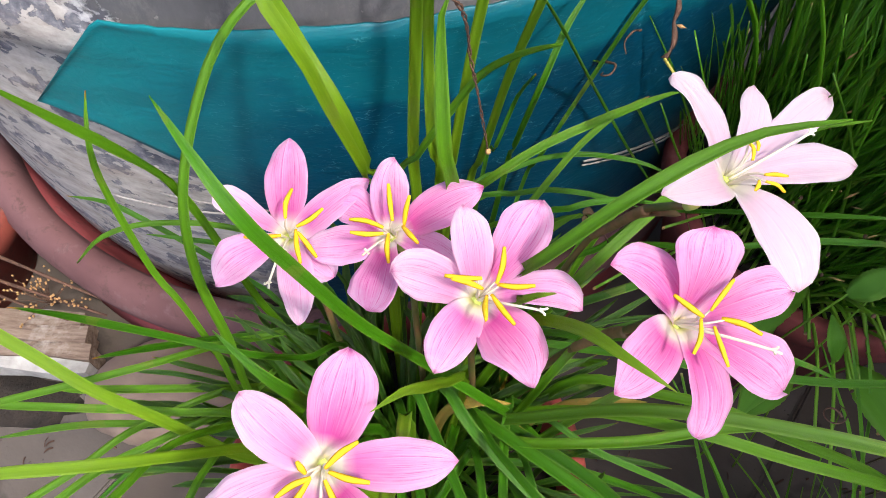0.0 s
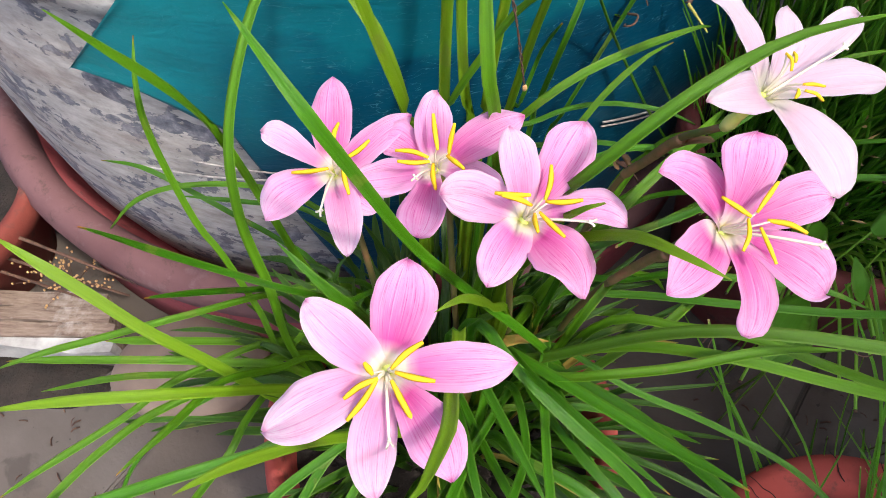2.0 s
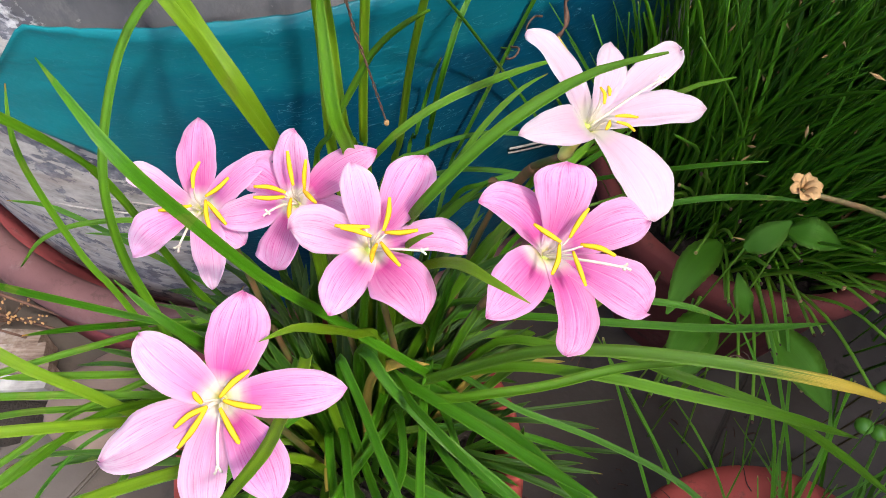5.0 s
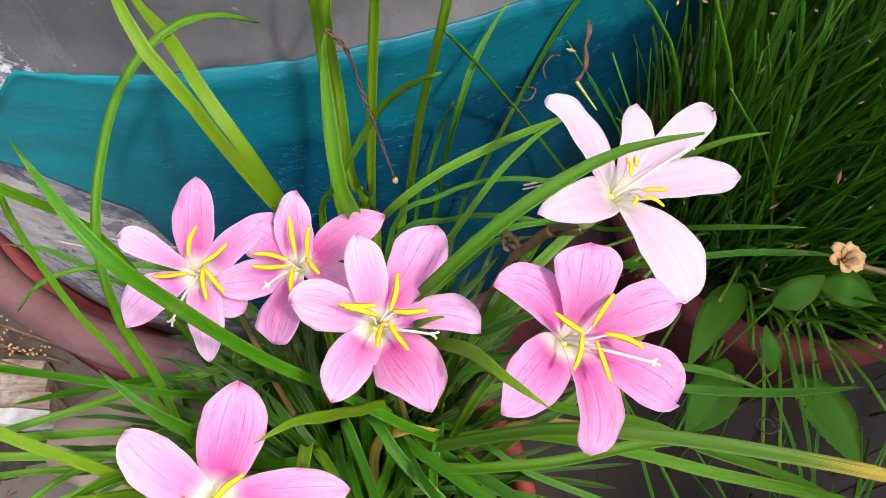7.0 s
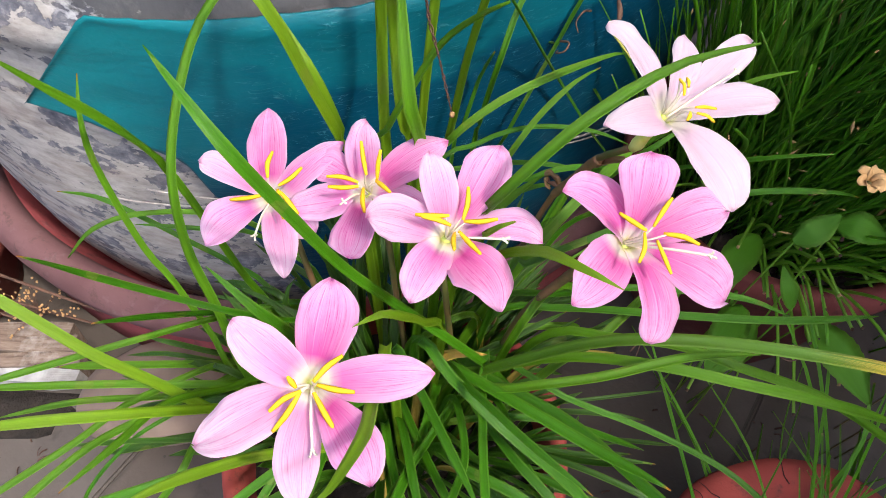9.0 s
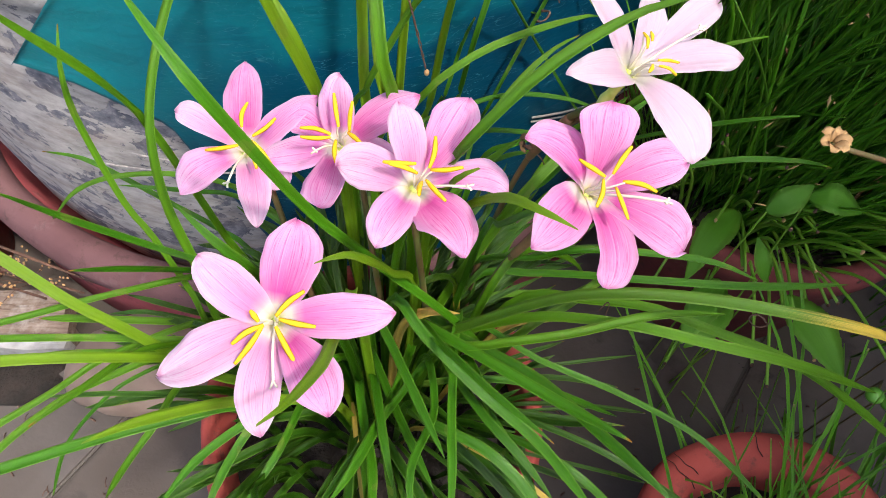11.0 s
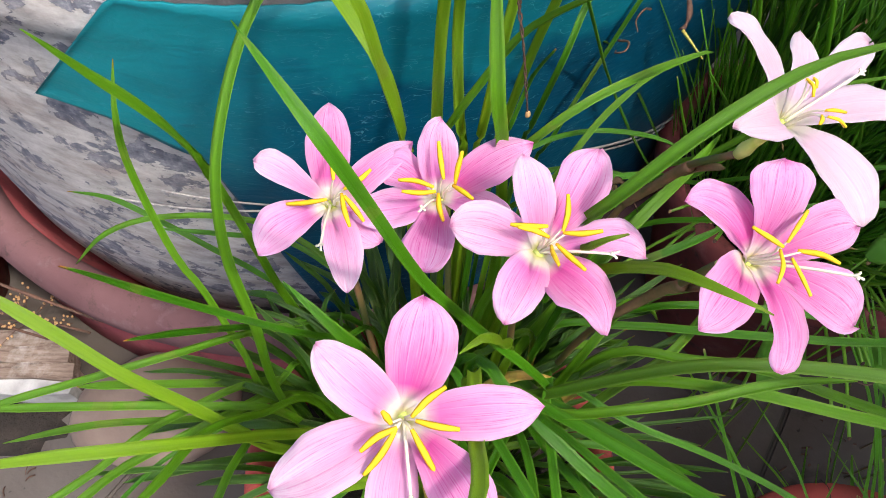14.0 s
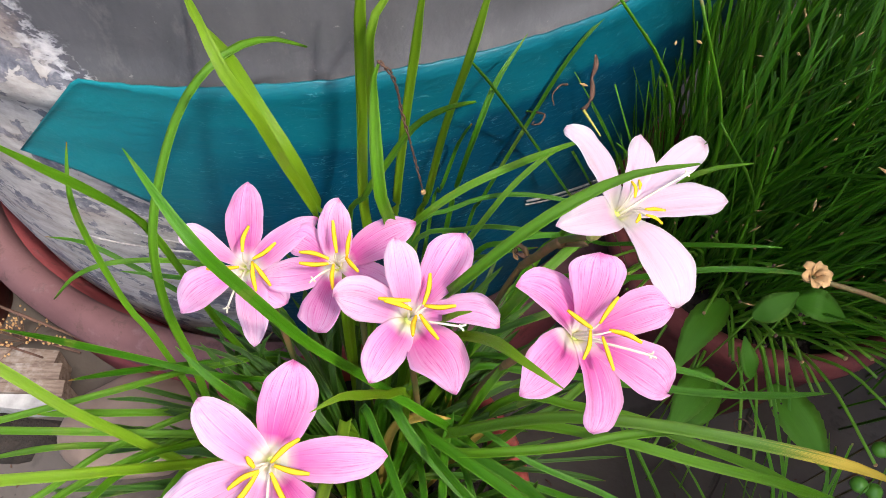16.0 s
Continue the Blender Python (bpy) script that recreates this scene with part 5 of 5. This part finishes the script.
def tuft_pose(k):
    r0 = math.sqrt(rnd.random())
    a = rnd.uniform(0, 2 * math.pi)
    x, y = 0.092 * r0 * math.cos(a) + 0.002, 0.092 * r0 * math.sin(a)
    tip = Vector((x * 2.4 + 0.26 + rnd.uniform(-0.32, 0.32), y * 2.2 + 0.10 + rnd.uniform(-0.32, 0.32), 1.0)).normalized()
    if k % 5 == 2:
        tip = (tip + Vector((rnd.uniform(-0.1, 0.5), rnd.uniform(-0.5, 0.3), 0))).normalized()
    length = rnd.uniform(0.17, 0.27)
    if rnd.random() < 0.2:
        length *= 0.5
    turn = Vector((0, 0, 1)).rotation_difference(tip).to_matrix().to_4x4()
    m = Matrix.Translation((x, y, 0)) @ turn @ Matrix.Rotation(math.atan2(tip.y, tip.x) + rnd.uniform(-0.9, 0.9), 4, "Z")
    return m @ Matrix.Diagonal((length, length * rnd.uniform(0.8, 1.3), length, 1))


dead = [blade("grass_leaf", [(0, 0, 0), (0.05, 0, 0.3), (0.16, 0.03 * q, 0.7), (0.34, 0.05 * q, 0.95)], 0.008, AGED if q > 0 else DRY_PETAL, 9, 0.5, up=Vector((-1, 0, 0.3)), thick=0.0018) for q in (-1, 1)]
for k in range(290):
    m = tuft_pose(k)
    part("grass_leaf", dead[k // 8 % 2] if k % 8 == 0 and m.translation.x > 0.0 else shapes[k % 12], tuft, at=m)
# a few blades lean out of the tuft over the tub's sheet
for k in range(22):
    lean = Vector((rnd.uniform(-0.42, 0.02), rnd.uniform(-0.15, 0.12), 1.0)).normalized()
    m = Matrix.Translation((rnd.uniform(-0.108, -0.082), rnd.uniform(-0.05, 0.04), 0)) @ Vector((0, 0, 1)).rotation_difference(lean).to_matrix().to_4x4() @ Matrix.Rotation(rnd.uniform(2.2, 4.0), 4, "Z")
    ln = rnd.uniform(0.08, 0.20)
    part("grass_leaf", shapes[k % 12], tuft, at=m @ Matrix.Diagonal((ln * 0.7, ln * 1.3, ln, 1)))
verts, faces, uvs = [], [], []
for k in range(900):
    m, me = tuft_pose(k), shapes[k % 12]
    base = len(verts)
    me_uv = {lp.vertex_index: tuple(me.uv_layers[0].data[lp.index].uv) for lp in me.loops}
    for v in me.vertices:
        verts.append(m @ v.co)
        uvs.append(me_uv[v.index])
    faces += [tuple(base + q for q in p.vertices) for p in me.polygons]
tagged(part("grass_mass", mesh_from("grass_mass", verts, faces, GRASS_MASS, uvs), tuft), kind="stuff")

# dry cut ends and bits caught among the leaves
verts, faces = [], []
for k in range(760):
    m = tuft_pose(k)
    c = m @ Vector(shapes[k % 12].vertices[-4].co) if k % 3 else m @ Vector((0.06, 0, rnd.uniform(0.5, 0.9)))
    d = Vector((rnd.uniform(-1, 1), rnd.uniform(-1, 1), rnd.uniform(-0.4, 1))).normalized() * rnd.uniform(0.0009, 0.0045)
    e = d.orthogonal().normalized() * rnd.uniform(0.0005, 0.0012)
    f = d.cross(e).normalized() * 0.0006
    b = len(verts)
    verts += [c - d, c + e, c + f, c - e, c - f, c + d]
    faces += [(b, b + 1 + (j + 1) % 4, b + 1 + j) for j in range(4)] + [(b + 5, b + 1 + j, b + 1 + (j + 1) % 4) for j in range(4)]
tagged(part("dry_ends", mesh_from("dry_ends", verts, faces, DRY_PETAL, smooth=False), tuft, "pale dry cut ends"), kind="stuff")

# ---- rough grass that grows from the earth behind the pots ----
rough = thing("rough_grass", "rank dark green grass growing behind the pots", "grass", (0.46, 0.42, 0.0))
verts, faces, uvs = [], [], []
for k in range(600):
    m, me = Matrix.Translation((rnd.uniform(-0.06, 0.20), rnd.uniform(-0.20, 0.28), 0)) @ tuft_pose(k) @ Matrix.Diagonal((1.5, 1.3, 1.6, 1)), shapes[k % 12]
    base = len(verts)
    me_uv = {lp.vertex_index: tuple(me.uv_layers[0].data[lp.index].uv) for lp in me.loops}
    for v in me.vertices:
        verts.append(m @ v.co)
        uvs.append(me_uv[v.index])
    faces += [tuple(base + q for q in p.vertices) for p in me.polygons]
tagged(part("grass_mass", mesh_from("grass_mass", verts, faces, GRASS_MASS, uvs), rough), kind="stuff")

# cut stalks with dry ends on the near side of the tuft
for k in range(110):
    a = rnd.uniform(-2.9, -0.1)
    d = Vector((math.cos(a) * 0.9 + 0.3, math.sin(a) * 0.8, rnd.uniform(-0.25, 1.1))).normalized()
    p0 = Vector((0.10 * math.cos(a) * rnd.uniform(0.4, 1), 0.10 * math.sin(a) * rnd.uniform(0.4, 1), 0.0))
    ln = rnd.uniform(0.05, 0.13)
    p2 = p0 + d * ln + Vector((0, 0, 0.02))
    st = part("cut_stalk", tube("cut_stalk", [p0, p0 + d * ln * 0.5 + Vector((0, 0, 0.022)), p2], 0.0013, GRASS, 8, 6, 0.0010), tuft)
    part("dry_end", lump("dry_end", (0.0010, 0.0010, 0.0015), TWIG if k % 3 else DRY_PETAL, k, 2, 0.35), st, "dry brown end", at=Matrix.Translation(p2))

# ---- thin wild grass in the broad-rimmed pot ----
wild = thing("wild_grass", "sparse thin wild grass sprouting from a cracked clay pot", "grass", (0.213, 0.003, 0.095))
for k in range(130):
    a, r0 = rnd.uniform(0, 6.28), 0.05 * math.sqrt(rnd.random())
    if k > 80:
        a = rnd.uniform(-1.1, 1.1)
    lean = radians(rnd.uniform(15, 80))
    length = rnd.uniform(0.09, 0.21) * (1.0 if k <= 80 else 0.55)
    m = Matrix.Translation((r0 * math.cos(a), r0 * math.sin(a), 0)) @ Matrix.Rotation(rnd.uniform(-1.6, 2.2), 4, "Z") @ Matrix.Rotation(lean, 4, "Y")
    if k % 2 or k > 80:
        part("grass_leaf", shapes[k % 12], wild, at=m @ Matrix.Diagonal((length, length * (1.2 if k % 2 else 1.9), length, 1)))


for k in range(140):
    a = rnd.uniform(-0.9, 1.6)
    lean = Vector((math.cos(a), math.sin(a) * 0.8, rnd.uniform(0.15, 0.9))).normalized()
    ln = rnd.uniform(0.06, 0.13)
    m = Matrix.Translation((rnd.uniform(-0.005 if k > 50 else -0.03, 0.050), rnd.uniform(-0.045 if k > 50 else -0.02, 0.030), 0.0)) @ Vector((0, 0, 1)).rotation_difference(lean).to_matrix().to_4x4() @ Matrix.Rotation(rnd.uniform(-1, 1), 4, "Z")
    part("grass_leaf", shapes[k % 12], wild, at=m @ Matrix.Diagonal((ln, ln * 2.6, ln, 1)))


# ---- broad-leaved weeds among the pots ----
def broad_leaf(points, width, n=44):
    """An oval leaf with a toothed edge."""
    return blade("leaf", points, width, WEED, n, 0.22, profile=lambda s: (0.06 + 0.94 * math.sin(math.pi * min(1, s * 0.96 + 0.03) ** 0.8)) * (1 - 0.07 * (s * 11 % 1)), thick=0.0003)


def weed(label, foot, leaves):
    w = thing("weed", label, "weed", foot)
    f = Vector(foot)
    for width, *pts in leaves:
        p = [Vector(q) - f for q in pts]
        part("leaf", broad_leaf(p, width), w)
        f0 = Vector((rnd.uniform(-0.03, 0.03), rnd.uniform(-0.01, 0.04), 0))
        part("leaf_stalk", tube("leaf_stalk", [f0, f0.lerp(p[0], 0.6) + Vector((0, 0, 0.012)), p[0]], 0.0008, WEED, 8, 6, 0.0006), w)


def dry_blossom(at, stem_from):
    b = thing("dried_flower", "withered beige flower head on a thin green stalk", "dried flower", at)
    for k in range(6):
        a = k * math.pi / 3
        d = Vector((math.cos(a) * 0.9, math.sin(a) * 0.9 - 0.3, 0.45)).normalized()
        part("petal", blade("petal", [d * 0.001, d * 0.004 + Vector((0, 0, 0.0015)), d * 0.0066], 0.0052, DRY_PETAL, 6, 0.5, profile=lambda s: 0.3 + 0.7 * math.sin(math.pi * (s * 0.8 + 0.1)), thick=0.0004), b)
    part("stalk", tube("stalk", [Vector((0, 0, 0)), (Vector(stem_from) - Vector(at)) * 0.5 + Vector((0, 0, 0.008)), Vector(stem_from) - Vector(at)], 0.0011, STEM, 10, 6), b)


def green_berry(at):
    b = thing("green_berry", "small round unripe green berry on a thin stalk", "berry", at, "green berries")
    part("fruit", lump("fruit", (0.0055, 0.0055, 0.0052), BERRY, 2, 3, 0.05), b)
    part("stalk", tube("stalk", [(0, 0, 0.004), (0.01, 0.01, 0.0), (0.02, 0.02, -at[2])], 0.0008, STEM, 8, 6), b)


weed("broad-leaved green weed between the lily and the grass", (0.205, 0.150, 0.0), [
    (0.021, (0.209, 0.197, 0.215), (0.185, 0.176, 0.222), (0.166, 0.151, 0.215)),
    (0.011, (0.199, 0.135, 0.240), (0.195, 0.141, 0.250), (0.194, 0.153, 0.255)),
    (0.014, (0.186, 0.149, 0.285), (0.194, 0.150, 0.292), (0.208, 0.157, 0.295)),
    (0.018, (0.214, 0.161, 0.280), (0.222, 0.155, 0.285), (0.237, 0.150, 0.280)),
    (0.027, (0.237, 0.153, 0.185), (0.249, 0.126, 0.185), (0.261, 0.102, 0.175)),
    (0.022, (0.199, 0.162, 0.190), (0.181, 0.144, 0.195), (0.164, 0.122, 0.190)),
    (0.016, (0.207, 0.157, 0.180), (0.186, 0.135, 0.180), (0.173, 0.128, 0.170)),
])
weed("round-leaved seedling in a cracked clay pot", (0.182, 0.039, 0.098), [
    (0.017, (0.185, 0.040, 0.150), (0.188, 0.036, 0.153), (0.195, 0.031, 0.150)),
    (0.013, (0.179, 0.037, 0.140), (0.171, 0.034, 0.142), (0.166, 0.031, 0.138)),
])
green_berry((0.293, 0.100, 0.150))
green_berry((0.315, 0.122, 0.150))
green_berry((0.307, 0.098, 0.140))

dry_blossom((0.169, 0.120, 0.371), (0.240, 0.105, 0.335))

# ---- clutter by the saucer ----
stone = new("stone", lump("stone", (0.064, 0.043, 0.034), STONE, 4, 4, 0.10, 1.2))
stone.matrix_basis = pose(-0.215, 0.194, 0.024, 0, 0, 8)
tagged(stone, "smooth tan stone lying on grey pavers", "stone")
board = thing("weathered_board", "weathered tan board with a limewashed edge", "board", (-0.375, 0.242, 0.0))
for k, (dy, w, dz, ln) in enumerate(((-0.014, 0.0125, 0.0, 0.190), (-0.001, 0.0125, 0.0015, 0.186), (0.012, 0.0125, 0.0005, 0.181))):
    part("strip", slab("strip", (ln, w, 0.030), BOARD, 0.002, 0.0045, 3 + k), board, at=pose(-0.004 * k, dy, 0.024 + dz, 0, 0, -4))
part("limewash", slab("limewash", (0.170, 0.010, 0.020), CHALK, 0.003, 0.0055, 8), board, "flaking white limewash", at=pose(0.010, -0.0260, 0.026, 0, 0, -4))
mound = new("soil_spill", lump("soil_spill", (0.100, 0.024, 0.005), SOIL, 6, 3, 0.35, 2.2))
mound.matrix_basis = pose(-0.385, 0.196, 0.0, 0, 0, -3)
tagged(mound, "low dark mound beside a board", "soil")
for k, (x0, y0, z0, x1, y1, z1) in enumerate(((-0.430, 0.312, 0.106, -0.222, 0.243, 0.044), (-0.430, 0.296, 0.080, -0.270, 0.250, 0.046), (-0.425, 0.285, 0.066, -0.300, 0.246, 0.046))):
    tw = thing("dry_twig", "thin straight reddish brown dry twig on a board", "twig", (x1, y1, z1), "dry twigs")
    q = Vector((x0 - x1, y0 - y1, z0 - z1))
    part("twig", tube("twig", [(0, 0, 0), q * 0.5 + Vector((0, rnd.uniform(-0.003, 0.003), 0.003)), q], 0.0010, TWIG, 14, 6, 0.0019, wobble=0.2), tw)
seeds = thing("dried_weed", "wispy dried weed with tiny pale seed heads", "dried weed", (-0.318, 0.262, 0.045))
for k in range(26):
    a, ln = rnd.uniform(0, 6.3), rnd.uniform(0.014, 0.048)
    q = Vector((math.cos(a) * ln * 1.2, math.sin(a) * ln * 0.6, rnd.uniform(0.006, 0.028)))
    st = part("stalk", tube("stalk", [(0, 0, 0), q * 0.5 + Vector((0, 0, 0.004)), q], 0.0003, TWIG, 6, 5, 0.0002), seeds)
    for j in range(4):
        part("seed_head", lump("seed_head", (0.0010, 0.0010, 0.0014), DRY_PETAL, k + j, 1, 0.4), st, at=Matrix.Translation(q * (1 - 0.13 * j) + Vector((rnd.uniform(-0.002, 0.002), rnd.uniform(-0.002, 0.002), 0.002))))

# ---- dry litter ----
litter = thing("dry_litter", "scattered brown bits of dry leaf and root", "litter", (0, 0, 0), kind="stuff")
verts, faces = [], []
for k in range(110):
    if k % 5 == 0:
        c = Vector((rnd.uniform(-0.42, -0.22), rnd.uniform(0.06, 0.18), 0.003))
    else:
        c = Vector((rnd.uniform(0.07, 0.34), rnd.uniform(-0.02, 0.17), 0.003))
    a, ln, w = rnd.uniform(0, 6.3), rnd.uniform(0.002, 0.009), rnd.uniform(0.0003, 0.0008)
    d, e = Vector((math.cos(a), math.sin(a), rnd.uniform(-0.1, 0.25))), Vector((-math.sin(a), math.cos(a), 0))
    b = len(verts)
    for i in range(5):
        q = c + d * (ln * (i / 4 - 0.5)) + Vector((0, 0, 0.002 * math.sin(i * 0.8)))
        verts += [q + e * w, q - e * w, q + Vector((0, 0, w * 1.2))]
    for i in range(4):
        for j in range(3):
            faces.append((b + i * 3 + j, b + i * 3 + (j + 1) % 3, b + i * 3 + 3 + (j + 1) % 3, b + i * 3 + 3 + j))
part("bits", mesh_from("bits", verts, faces, TWIG), litter)

# ---- pavers ----
paving = thing("pavement", "grey concrete pavers with dirty joints", "pavement", (0, 0, 0), kind="structure")
slab_mesh = slab("paver", (0.3996, 0.3996, 0.05), PAVER, 0.0022)
turn = Matrix.Rotation(radians(-37), 4, "Z")
for i in range(-4, 5):
    for j in range(-4, 5):
        part("paver", slab_mesh, paving, at=Matrix.Translation((-0.155, 0.27, 0)) @ turn @ pose(i * 0.402 + 0.206, j * 0.402 + 0.16, -0.025 + 0.0006 * ((i * 3 + j * 5) % 3 - 1)))
